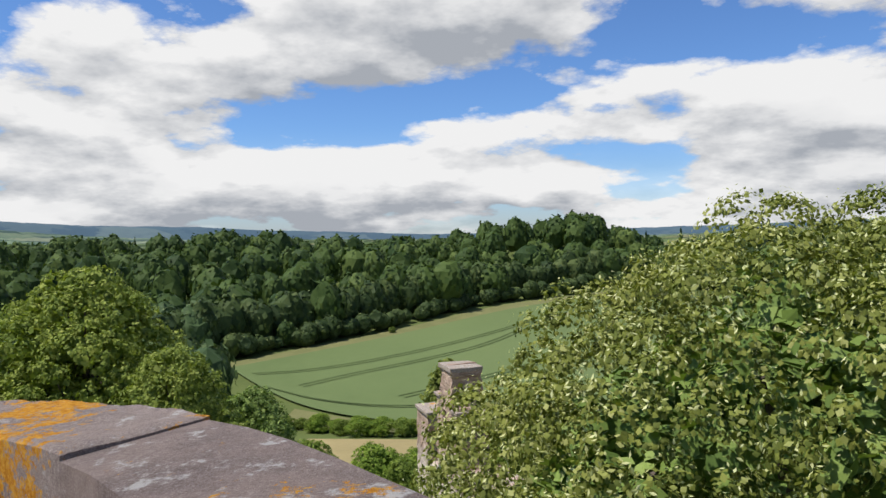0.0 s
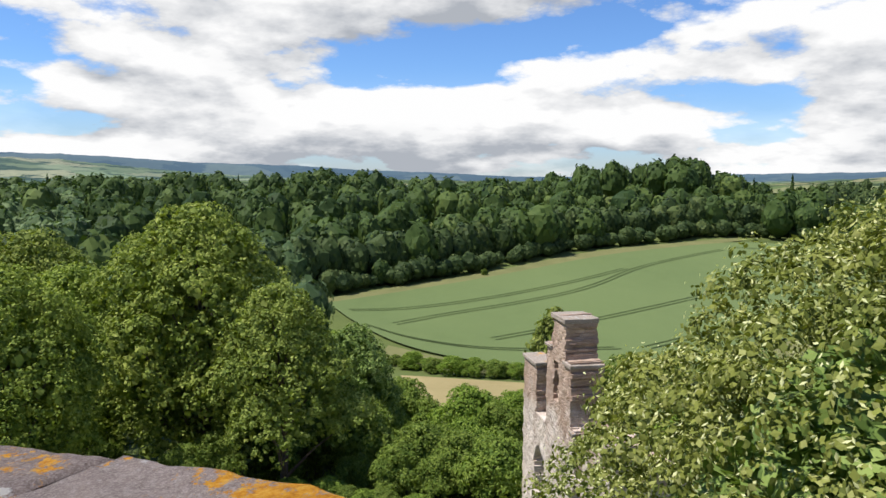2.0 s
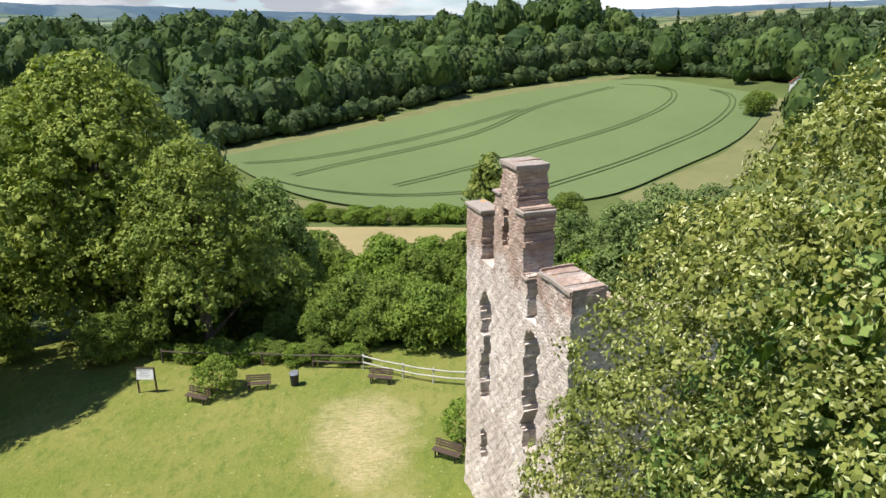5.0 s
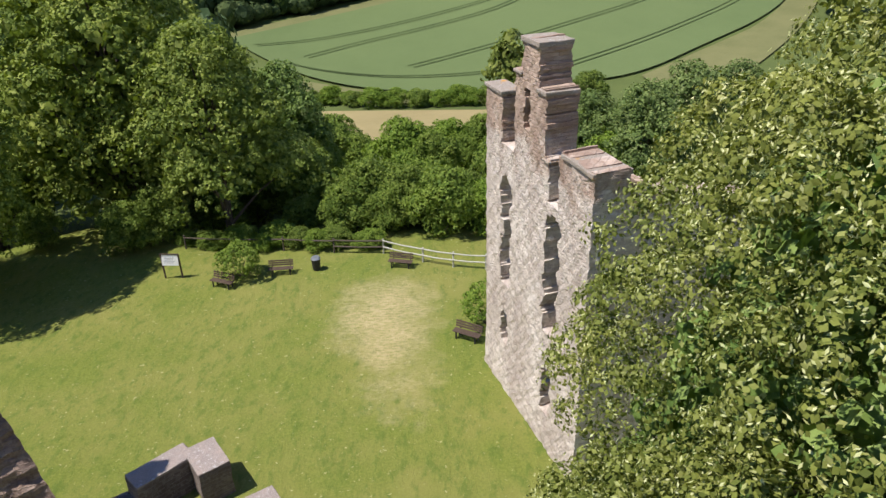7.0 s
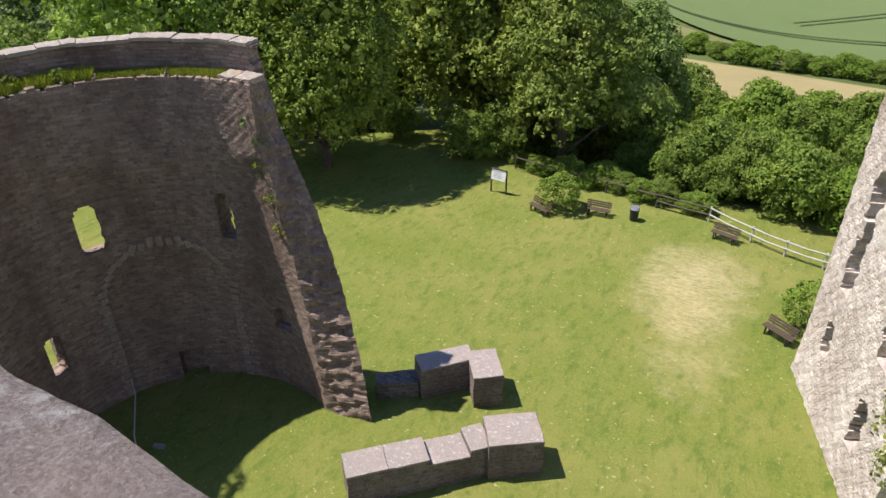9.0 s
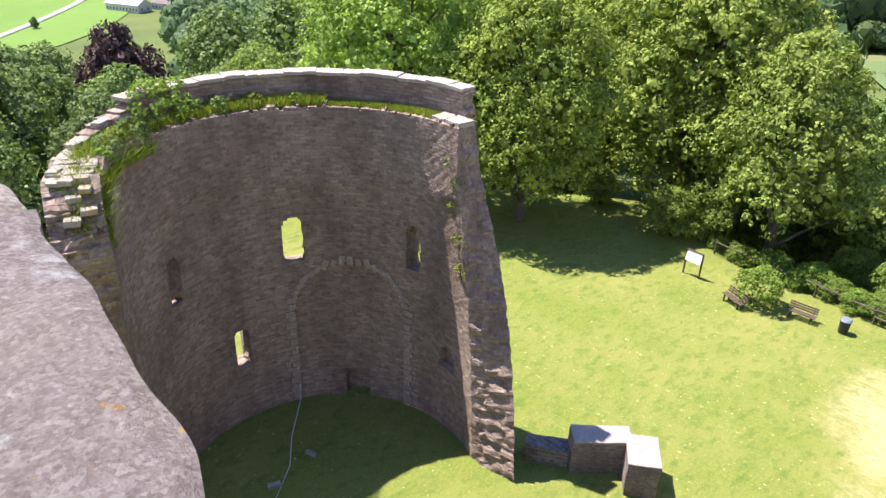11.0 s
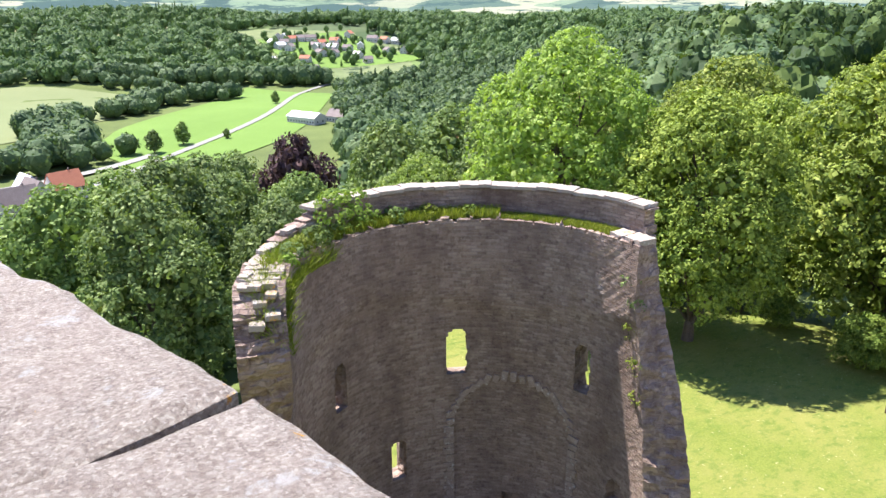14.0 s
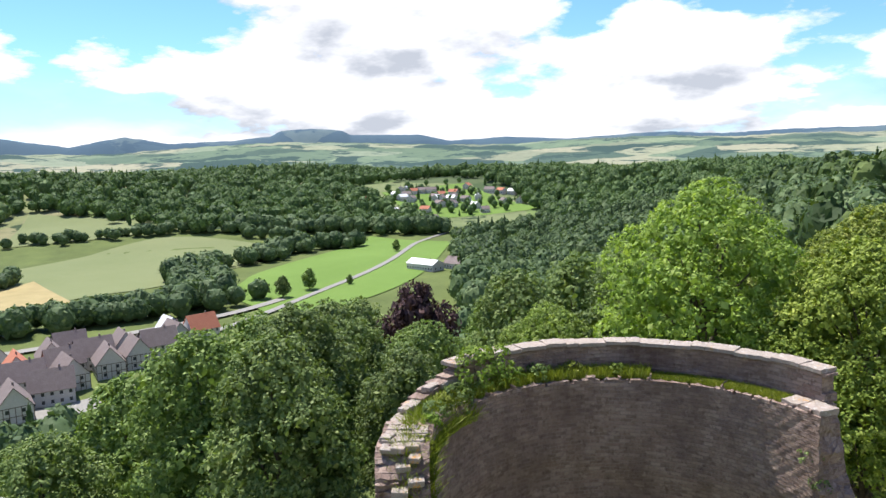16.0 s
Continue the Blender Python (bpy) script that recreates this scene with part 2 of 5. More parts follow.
def grass_mat():
    p = Paint("lawn_grass")
    ob = p.coords()
    blades, tuft, wide = p.noise(ob, 9, 8, 0.8), p.noise(p.stretch(ob, (1.6, 0.8, 1.0)), 1.3, 7, 0.72), p.noise(ob, 0.17, 5, 0.65)
    col = p.ramp(blades, (0.3, (0.095, 0.115, 0.022)), (0.55, (0.165, 0.195, 0.036)), (0.8, (0.25, 0.265, 0.07)))
    col = p.mix(p.ramp(wide, (0.38, 0.0), (0.65, 0.8)), col, (0.225, 0.215, 0.06))
    col = p.mix(p.ramp(tuft, (0.5, 0.0), (0.64, 0.7)), col, (0.085, 0.13, 0.022))
    # worn, dried-out ground round the fire place and the path to it
    sep = p.node("ShaderNodeSeparateXYZ")
    p.l.new(ob, sep.inputs[0])
    rag = p.noise(ob, 0.75, 7, 0.7)

    def worn(cx, cy, rx, ry):
        dx = p.math("DIVIDE", p.math("SUBTRACT", sep.outputs[0], cx), rx)
        dy = p.math("DIVIDE", p.math("SUBTRACT", sep.outputs[1], cy), ry)
        d = p.math("ADD", p.math("MULTIPLY", dx, dx), p.math("MULTIPLY", dy, dy))
        return p.math("SUBTRACT", 1.0, d, clamp=True)

    dry = p.math("ADD", worn(-6.2, 36.8, 4.2, 5.6), p.math("MULTIPLY", worn(-5.0, 30.5, 3.2, 5.0), 0.55))
    dry = p.math("ADD", p.math("MULTIPLY", dry, 0.75), p.math("SUBTRACT", rag, 0.62))
    col = p.mix(p.math("MULTIPLY", p.ramp(dry, (0.08, 0.0), (0.7, 0.95)), p.ramp(p.noise(p.stretch(ob, (1.0, 2.2, 1.0)), 2.6, 7, 0.75), (0.36, 0.25), (0.58, 1.0))), col, (0.44, 0.355, 0.19))
    fleck = p.noise(ob, 4.6, 4, 0.65)
    col = p.mix(p.ramp(fleck, (0.64, 0.0), (0.70, 0.8)), col, (0.42, 0.39, 0.19))
    p.bump(p.math("ADD", blades, p.math("MULTIPLY", tuft, 2.0)), 0.7, 0.08)
    return p.done(col, 0.9, 0.15)


def crop_mat(name, dark, light, scale=0.08, stretch=(1, 1, 1)):
    p = Paint(name)
    ob = p.stretch(p.coords(), stretch)
    a, b, c = p.noise(ob, scale, 5, 0.6), p.noise(ob, scale * 14, 6, 0.7), p.noise(ob, 2.0, 4, 0.7)
    col = p.ramp(a, (0.3, dark), (0.7, light))
    col = p.mix(p.ramp(b, (0.35, 0.0), (0.75, 0.45)), col, light)
    col = p.mix(p.ramp(c, (0.4, 0.0), (0.8, 0.35)), col, dark)
    p.bump(p.math("ADD", b, c), 0.35, 0.2)
    return p.done(col, 0.95, 0.1)


def plain(name, dark, light, scale=6.0, rough=0.7, bump=0.4, metal=0.0, stretch=(1, 1, 1)):
    p = Paint(name)
    ob = p.stretch(p.coords(), stretch)
    a, b = p.noise(ob, scale, 6, 0.65), p.noise(ob, scale * 0.15, 3)
    col = p.mix(p.ramp(b, (0.35, 0.0), (0.7, 0.5)), p.ramp(a, (0.3, dark), (0.7, light)), dark)
    if bump:
        p.bump(a, bump, 0.02)
    p.bsdf.inputs["Metallic"].default_value = metal
    return p.done(col, rough, 0.4)


M_GRASS = grass_mat()
M_ROUGH = crop_mat("rough_ground", (0.06, 0.08, 0.025), (0.12, 0.15, 0.045), 0.03)


def patchwork(name, size, colours, haze_glow=0.0):
    """Far fields and copses: uneven plots of a few crops, with hedges and scattered woods."""
    p = Paint(name)
    ob = p.stretch(p.coords(), (1, 1, 0.2))
    warp = p.node("ShaderNodeTexNoise", Scale=1.5 / size, Detail=3)
    p.l.new(ob, warp.inputs["Vector"])
    off = p.node("ShaderNodeVectorMath")
    off.operation = "MULTIPLY_ADD"
    p.l.new(warp.outputs["Color"], off.inputs[0])
    off.inputs[1].default_value = (size * 0.5, size * 0.5, 0)
    p.l.new(ob, off.inputs[2])
    plot = p.spots(off.outputs[0], 1.0 / size)
    hue = p.node("ShaderNodeSeparateColor")
    p.l.new(plot.outputs["Color"], hue.inputs[0])
    n = len(colours)
    col = p.ramp(hue.outputs[0], *[((k + 0.5) / n, c) for k, c in enumerate(colours)])
    wood = p.noise(ob, 1.3 / size, 8, 0.68)
    col = p.mix(p.ramp(wood, (0.53, 0.0), (0.56, 1.0)), col, colours[0])
    col = p.mix(p.ramp(p.noise(ob, 9 / size, 4), (0.4, 0.0), (0.75, 0.35)), col, colours[0])
    # a weak emission of the plot colours stands in for haze
    if haze_glow:
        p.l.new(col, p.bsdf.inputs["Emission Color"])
        p.bsdf.inputs["Emission Strength"].default_value = haze_glow
    return p.done(col, 0.95, 0.05)


M_FAR = patchwork("distant_farmland", 170, [(0.035, 0.055, 0.028), (0.10, 0.14, 0.05), (0.16, 0.185, 0.085), (0.05, 0.075, 0.035), (0.13, 0.18, 0.06), (0.2, 0.19, 0.1)])
# bluish colours and emission paint aerial haze onto the two hill ranges
M_HAZE_FIELDS = patchwork("haze_tinted_fields", 260, [(0.035, 0.062, 0.055), (0.12, 0.165, 0.105), (0.19, 0.22, 0.15), (0.05, 0.08, 0.065), (0.15, 0.20, 0.12), (0.26, 0.25, 0.17), (0.10, 0.14, 0.09)], 0.12)
M_HAZE_WOODS = patchwork("haze_tinted_woods", 500, [(0.05, 0.082, 0.11), (0.06, 0.095, 0.12), (0.055, 0.088, 0.115), (0.09, 0.125, 0.135)], 0.22)
M_WHEAT = crop_mat("green_wheat", (0.10, 0.138, 0.052), (0.132, 0.172, 0.066), 0.012, (1, 0.6, 1))
M_TRACK = crop_mat("wheel_track", (0.045, 0.068, 0.022), (0.065, 0.09, 0.032), 0.3)
M_HAY = crop_mat("dry_meadow", (0.24, 0.195, 0.09), (0.33, 0.27, 0.13), 0.06)
M_VERGE = crop_mat("field_verge", (0.12, 0.13, 0.05), (0.18, 0.175, 0.075), 0.1)
M_MEADOW = crop_mat("bright_meadow", (0.10, 0.165, 0.032), (0.13, 0.205, 0.045), 0.02)
M_BARLEY = crop_mat("pale_barley", (0.13, 0.155, 0.065), (0.165, 0.185, 0.085), 0.01)
M_GRAVEL = plain("gravel", (0.15, 0.14, 0.12), (0.23, 0.22, 0.19), 2.0)
M_BARK = plain("bark", (0.06, 0.045, 0.033), (0.14, 0.11, 0.085), 9, 0.9, 0.9, 0, (1, 1, 0.25))
M_TIMBER = plain("brown_timber", (0.055, 0.035, 0.025), (0.12, 0.08, 0.055), 14, 0.75, 0.4, 0, (0.3, 3, 3))
M_RAIL = plain("grey_rail_wood", (0.34, 0.33, 0.27), (0.55, 0.53, 0.45), 10, 0.85, 0.5)
M_IRON = plain("black_iron", (0.02, 0.02, 0.02), (0.05, 0.05, 0.05), 8, 0.5, 0.2, 0.3)
M_STEEL = plain("galvanised_steel", (0.4, 0.4, 0.4), (0.55, 0.55, 0.55), 8, 0.4, 0.1, 0.8)
M_BOARD = plain("white_board", (0.62, 0.62, 0.60), (0.75, 0.75, 0.73), 3, 0.5, 0.05)
M_PRINT = plain("grey_print", (0.25, 0.27, 0.3), (0.36, 0.37, 0.4), 8, 0.6, 0.0)
M_PLASTER = plain("white_render", (0.42, 0.40, 0.37), (0.56, 0.54, 0.5), 2, 0.9, 0.1)
M_ROOF_RED = plain("red_tiles", (0.33, 0.11, 0.06), (0.46, 0.18, 0.10), 3, 0.85, 0.4)
M_ROOF_BROWN = plain("brown_tiles", (0.13, 0.10, 0.09), (0.23, 0.185, 0.17), 3, 0.85, 0.4)
M_ROOF_GREY = plain("grey_sheet", (0.62, 0.62, 0.62), (0.78, 0.78, 0.78), 2, 0.6, 0.1)
M_GLASS = plain("window_glass", (0.03, 0.035, 0.04), (0.06, 0.065, 0.07), 1, 0.15, 0.0)
M_WIRE = plain("pale_cable", (0.4, 0.4, 0.38), (0.5, 0.5, 0.48), 4, 0.6, 0.0)

L_LINDEN = foliage("linden_leaf", (0.13, 0.155, 0.034), (0.31, 0.325, 0.075), (0.48, 0.47, 0.18), 0.3)
L_BRACT = foliage("linden_bract", (0.46, 0.46, 0.19), (0.76, 0.73, 0.42), None, 0.35, 0.05)
L_MAPLE = foliage("maple_leaf", (0.145, 0.19, 0.042), (0.295, 0.335, 0.072), (0.40, 0.42, 0.12), 0.3)
L_YOUNG = foliage("young_maple_leaf", (0.165, 0.215, 0.048), (0.33, 0.38, 0.085), (0.43, 0.46, 0.13), 0.35)
L_ASH = foliage("ash_leaf", (0.16, 0.225, 0.055), (0.35, 0.43, 0.12), (0.45, 0.50, 0.18), 0.45)
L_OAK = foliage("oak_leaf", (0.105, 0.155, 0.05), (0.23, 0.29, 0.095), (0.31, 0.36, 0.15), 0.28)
L_SHRUB = foliage("shrub_leaf", (0.12, 0.18, 0.035), (0.25, 0.315, 0.06), (0.33, 0.385, 0.095), 0.35)
L_FOREST = foliage("forest_leaf", (0.032, 0.056, 0.022), (0.076, 0.108, 0.036), (0.12, 0.15, 0.052), 0.2, 0.1)
L_VALLEY = foliage("valley_leaf", (0.062, 0.104, 0.046), (0.13, 0.185, 0.076), (0.185, 0.235, 0.11), 0.25, 0.1)
L_BEECH = foliage("copper_beech_leaf", (0.06, 0.032, 0.038), (0.12, 0.065, 0.07), (0.17, 0.09, 0.085), 0.15)
L_GRASSY = foliage("wall_grass", (0.15, 0.175, 0.025), (0.27, 0.285, 0.05), (0.40, 0.385, 0.14), 0.4, 0.05)

# ---------------------------------------------------------------- tools


def mesh_np(name, verts, faces, mats, uv=None, index=None, smooth_shade=False):
    """A mesh from arrays; faces: (n, 3) or (n, 4)."""
    me = bpy.data.meshes.new(name)
    verts, faces = np.asarray(verts, np.float32), np.asarray(faces, np.int32)
    k = faces.shape[1]
    me.vertices.add(len(verts))
    me.vertices.foreach_set("co", verts.ravel())
    me.loops.add(faces.size)
    me.loops.foreach_set("vertex_index", faces.ravel())
    me.polygons.add(len(faces))
    me.polygons.foreach_set("loop_start", np.arange(0, faces.size, k, dtype=np.int32))
    if index is not None:
        me.polygons.foreach_set("material_index", np.asarray(index, np.int32))
    me.polygons.foreach_set("use_smooth", np.full(len(faces), smooth_shade))
    for m in mats if isinstance(mats, (list, tuple)) else [mats]:
        me.materials.append(m)
    if uv is not None:
        layer = me.uv_layers.new(name="UVMap")
        layer.data.foreach_set("uv", np.asarray(uv, np.float32)[faces.ravel()].ravel())
    me.update(calc_edges=True)
    me.validate()
    return me


def root(name, x, y, z, turn=0.0, size=1.0):
    ob = new(name)
    ob.empty_display_size = 0.1
    ob.location, ob.rotation_euler, ob.scale = (x, y, z), (0, 0, radians(turn)), (size,) * 3
    return ob


def part(name, data, parent, label=""):
    ob = new(name, data)
    ob.parent = parent
    return tagged(ob, label)


def bm_mesh(name, bm, mat):
    """A bmesh as a mesh, with UV in metres on its upright faces."""
    bm.normal_update()
    layer = bm.loops.layers.uv.new("UVMap")
    for f in bm.faces:
        n = f.normal
        if abs(n.z) > 0.7:
            for lp in f.loops:
                lp[layer].uv = lp.vert.co.xy
        else:
            t = Vector((-n.y, n.x, 0)).normalized()
            for lp in f.loops:
                lp[layer].uv = (lp.vert.co.dot(t), lp.vert.co.z)
    me = bpy.data.meshes.new(name)
    bm.to_mesh(me)
    bm.free()
    me.materials.append(mat)
    return me


def add_box(bm, cx, cy, cz, sx, sy, sz, m=None, bevel=0.0):
    r = bmesh.ops.create_cube(bm, size=1.0, matrix=(m or Matrix()) @ Matrix.Translation((cx, cy, cz)) @ Matrix.Diagonal((sx, sy, sz, 1)))
    if bevel:
        edges = list({e for v in r["verts"] for e in v.link_edges})
        bmesh.ops.bevel(bm, geom=edges, offset=bevel, segments=2, affect="EDGES", profile=0.6)
    return bm


def box_mesh(name, sx, sy, sz, mat, bevel=0.01, cz=None):
    bm = bmesh.new()
    add_box(bm, 0, 0, sz / 2 if cz is None else cz, sx, sy, sz, None, bevel)
    return bm_mesh(name, bm, mat)


def add_tube(bm, points, radii, sides=8):
    """A tapered tube along points."""
    pts = [Vector(p) for p in points]
    rings = []
    for i, p in enumerate(pts):
        ahead = (pts[min(i + 1, len(pts) - 1)] - pts[max(i - 1, 0)]).normalized()
        side = ahead.orthogonal().normalized()
        up = ahead.cross(side)
        rings.append([bm.verts.new(p + radii[i] * (math.cos(a) * side + math.sin(a) * up)) for a in (2 * math.pi * k / sides for k in range(sides))])
    for a, b in zip(rings, rings[1:]):
        for k in range(sides):
            bm.faces.new((a[k], a[(k + 1) % sides], b[(k + 1) % sides], b[k]))
    bm.faces.new(rings[-1])
    bm.faces.new(rings[0][::-1])
    return bm


def wobble(x, y, z, f=1.0):
    """Smooth lumpy noise of about -1 to 1, for arrays."""
    x, y, z = np.asarray(x) * f, np.asarray(y) * f, np.asarray(z) * f
    v = np.sin(1.7 * x + 2.3 * z + 1.1) * np.cos(1.9 * y - 1.3 * z) + 0.6 * np.sin(3.1 * y + 2.1 * x - 3.7 * z) + 0.5 * np.sin(5.3 * z - 4.1 * x + 2.9 * y)
    return (v + 0.35 * np.sin(9.1 * x + 7.3 * y) * np.cos(8.3 * z + 2.0 * x)) / 2.0


def unit(rng, n):
    v = rng.normal(size=(n, 3))
    return v / np.linalg.norm(v, axis=1, keepdims=True)


def leaves(rng, at, out, size, droop=0.35, shape=0.62):
    """Leaf blades, one folded quad each, at the places given, facing roughly outwards."""
    n = len(at)
    nor = out + unit(rng, n) * 0.45
    nor /= np.linalg.norm(nor, axis=1, keepdims=True)
    along = np.cross(nor, unit(rng, n))
    along[:, 2] -= droop * np.abs(rng.normal(size=n))
    along -= nor * (along * nor).sum(1, keepdims=True)
    along /= np.linalg.norm(along, axis=1, keepdims=True) + 1e-6
    side = np.cross(nor, along)
    s = (size * rng.uniform(0.65, 1.35, n))[:, None]
    base, tip = at - along * s * 0.5, at + along * s * 0.5 - nor * s * 0.12
    a, b = at + side * s * shape * 0.5 - nor * s * 0.1, at - side * s * shape * 0.5 - nor * s * 0.1
    v = np.stack([base, a, tip, b], 1).reshape(-1, 3)
    return v, np.arange(4 * n).reshape(-1, 4)


def crown_points(rng, lobes, clusters, per, spread, inner=0.12):
    """Leaf places in tufts over the outside of a heap of round lobes."""
    c, r = lobes[:, :3], lobes[:, 3]
    w = r ** 2 / (r ** 2).sum()
    pick = rng.choice(len(lobes), clusters * 2, p=w)
    d = unit(rng, clusters * 2)
    d[:, 2] = np.where(d[:, 2] < rng.uniform(-0.75, 0.15, clusters * 2), -d[:, 2], d[:, 2])
    depth = np.where(rng.random(clusters * 2) < inner, rng.uniform(0.5, 0.9, clusters * 2), rng.uniform(0.9, 1.08, clusters * 2))
    p = c[pick] + d * (r[pick] * depth)[:, None] * np.array([1, 1, 0.85])
    far = np.linalg.norm((p[:, None] - c[None]) / np.array([1, 1, 0.85]), axis=2) / r[None]
    far[np.arange(len(p)), pick] = 2
    keep = far.min(1) > 0.82
    p, d = p[keep][:clusters], d[keep][:clusters]
    big = np.repeat(d, per, 0)
    rel = unit(rng, len(big)) + big * 0.75 + np.array([0, 0, 0.45])
    rel /= np.linalg.norm(rel, axis=1, keepdims=True)
    at = np.repeat(p, per, 0) + rel * (spread * rng.uniform(0.75, 1.15, len(big)) * np.repeat(rng.uniform(0.7, 1.35, len(p)), per))[:, None]
    return at, rel, p


def heap(rng, width, bottom, top, count, shape="round", lobe=0.36):
    """Lobes of a crown between two heights."""
    out = []
    for i in range(count):
        f = (i + 0.5) / count
        z = bottom + (top - bottom) * (0.08 + 0.84 * f)
        if shape == "cone":
            half = width / 2 * (0.25 + 0.75 * (1 - f) ** 0.8)
        elif shape == "tall":
            half = width / 2 * math.sin(math.pi * (0.18 + 0.72 * f)) ** 0.6
        else:
            half = width / 2 * math.sqrt(max(0.12, 1 - (1.75 * f - 0.72) ** 2))
        r = lobe * width / 2 * rng.uniform(0.75, 1.2) * (0.7 + 0.3 * half / (width / 2)) + 0.12 * half
        a = i * 2.4 + rng.uniform(-0.5, 0.5)
        rad = max(0.0, half - r) * math.sqrt(rng.uniform(0.35, 1.0))
        out.append((rad * math.cos(a), rad * math.sin(a), min(z, top - r * 0.85), r))
    out.append((0, 0, (bottom + top) / 2, width * 0.24))
    return np.array(out)


def grow_trunk(rng, lobes, foot, top, ob):
    """Trunk, and limbs to the lobes, as parts of a tree."""
    bm = bmesh.new()
    n = 6
    bend = rng.uniform(-0.25, 0.25, 2)
    spine = [(bend[0] * math.sin(k / n * 3), bend[1] * math.sin(k / n * 2.5), -0.5 + (top + 0.5) * k / n) for k in range(n + 1)]
    add_tube(bm, spine, [foot * (1.25 if k == 0 else 1.0 - 0.8 * k / n) for k in range(n + 1)], 10)
    trunk = part("trunk", bm_mesh("trunk", bm, M_BARK), ob)
    for x, y, z, r in lobes:
        h = max(0.25 * top, z - 0.9 * math.hypot(x, y) - 0.6)
        k = min(n - 1, max(0, int(h / top * n)))
        s, e = Vector(spine[k]), Vector((x, y, z))
        bm = bmesh.new()
        add_tube(bm, [s, s.lerp(e, 0.5) + Vector((0, 0, 0.3)), e], [foot * 0.42, foot * 0.26, foot * 0.08], 6)
        part("limb", bm_mesh("limb", bm, M_BARK), trunk)


def tree_kind(name, seed, width, height, clear, leaf_mat, leaf=0.24, clusters=620, per=14, shape="round", lobes=16, label="", foot=None, lobe=0.3):
    """One tree at the origin: trunk with limbs, crown of tufted leaves."""
    rng = np.random.default_rng(seed)
    heap_ = heap(rng, width, clear, height, lobes, shape, lobe)
    at, out, _ = crown_points(rng, heap_, clusters, per, leaf * 1.75)
    v, f = leaves(rng, at, out, leaf)
    low, face, _ = crown_points(rng, np.c_[heap_[:, :3], heap_[:, 3] * 0.66], clusters // 2, 5, leaf * 2.2, 0.35)
    v2, f2 = leaves(rng, low, face, leaf * 1.9, 0.3, 0.9)
    v, f = np.vstack([v, v2]), np.vstack([f, f2 + len(v)])
    ob = root(name, 0, 0, 0)
    grow_trunk(rng, heap_[::2], foot or 0.022 * height, height * 0.62, ob)
    part("crown", mesh_np("crown", v, f, leaf_mat), ob)
    return tagged(ob, label, "tree")


def smooth(a, b, v):
    t = np.clip((v - a) / (b - a), 0, 1)
    return t * t * (3 - 2 * t)


def lawn_height(x, y):
    return 0.0269 * x - 0.0077 * y + 0.018


def lawn_reach(az):
    """How far the lawn goes from the tower, by direction."""
    return 47 + 12 * smooth(20, 30, az) * (1 - smooth(54, 66, az)) - 15 * smooth(62, 82, az)


def terrain(x, y):
    """Height of the ground: castle lawn, slope, field and ridge ahead, river valley to the west."""
    x, y = np.asarray(x, float), np.asarray(y, float)
    d, az = np.hypot(x, y), np.degrees(np.arctan2(-x, y))
    ahead = np.interp(d, [0, 48, 62, 105, 150, 200, 350, 460, 560, 900, 2000, 3200, 6000],
                      [-1, -1.2, -5, -13, -19.5, -16.5, -6, 0, -2, -14, -12, -8, -8])
    west = np.interp(d, [0, 36, 50, 75, 120, 200, 250, 720, 900, 1150, 1400, 2000, 3000, 6000],
                     [-1, -1.6, -4, -10, -24, -50, -60, -60, -48, -20, -12, -15, -5, -5])
    south = np.interp(d, [0, 30, 45, 75, 120, 180, 250, 720, 900, 1150, 1400, 2000, 3000, 6000],
                      [-1, -1.6, -7, -22, -42, -58, -60, -60, -42, -6, -2, -5, -5, -5])
    east = np.interp(d, [0, 48, 62, 105, 150, 200, 330, 450, 900, 1300, 2000, 6000],
                     [-1, -1.2, -5, -13, -18, -15, -4, -20, -45, 0, 30, 10])
    ahead = ahead + (15 * np.exp(-((az + 9) / 7) ** 2) + 7 * np.exp(-((az - 17) / 6) ** 2)) * np.exp(-((d - 440) / 62) ** 2)
    turn = np.where(az < -90, az + 360, az)
    z = ahead + (west - ahead) * smooth(36, 58, turn) + (south - west) * smooth(66, 96, turn)
    z = z + (ahead - south) * smooth(180, 265, turn)
    z = z + (east - z) * smooth(-14, -30, az) * (az > -90)
    wave = np.sin(x * .011 + 1) * np.cos(y * .009 + x * .004) * np.clip((d - 420) / 900, 0, 1) * 9
    reach = lawn_reach(turn)
    mix = smooth(reach - 2, reach + 9, d)
    return lawn_height(x, y) * (1 - mix) + (z + wave) * mix


# ---------------------------------------------------------------- ground


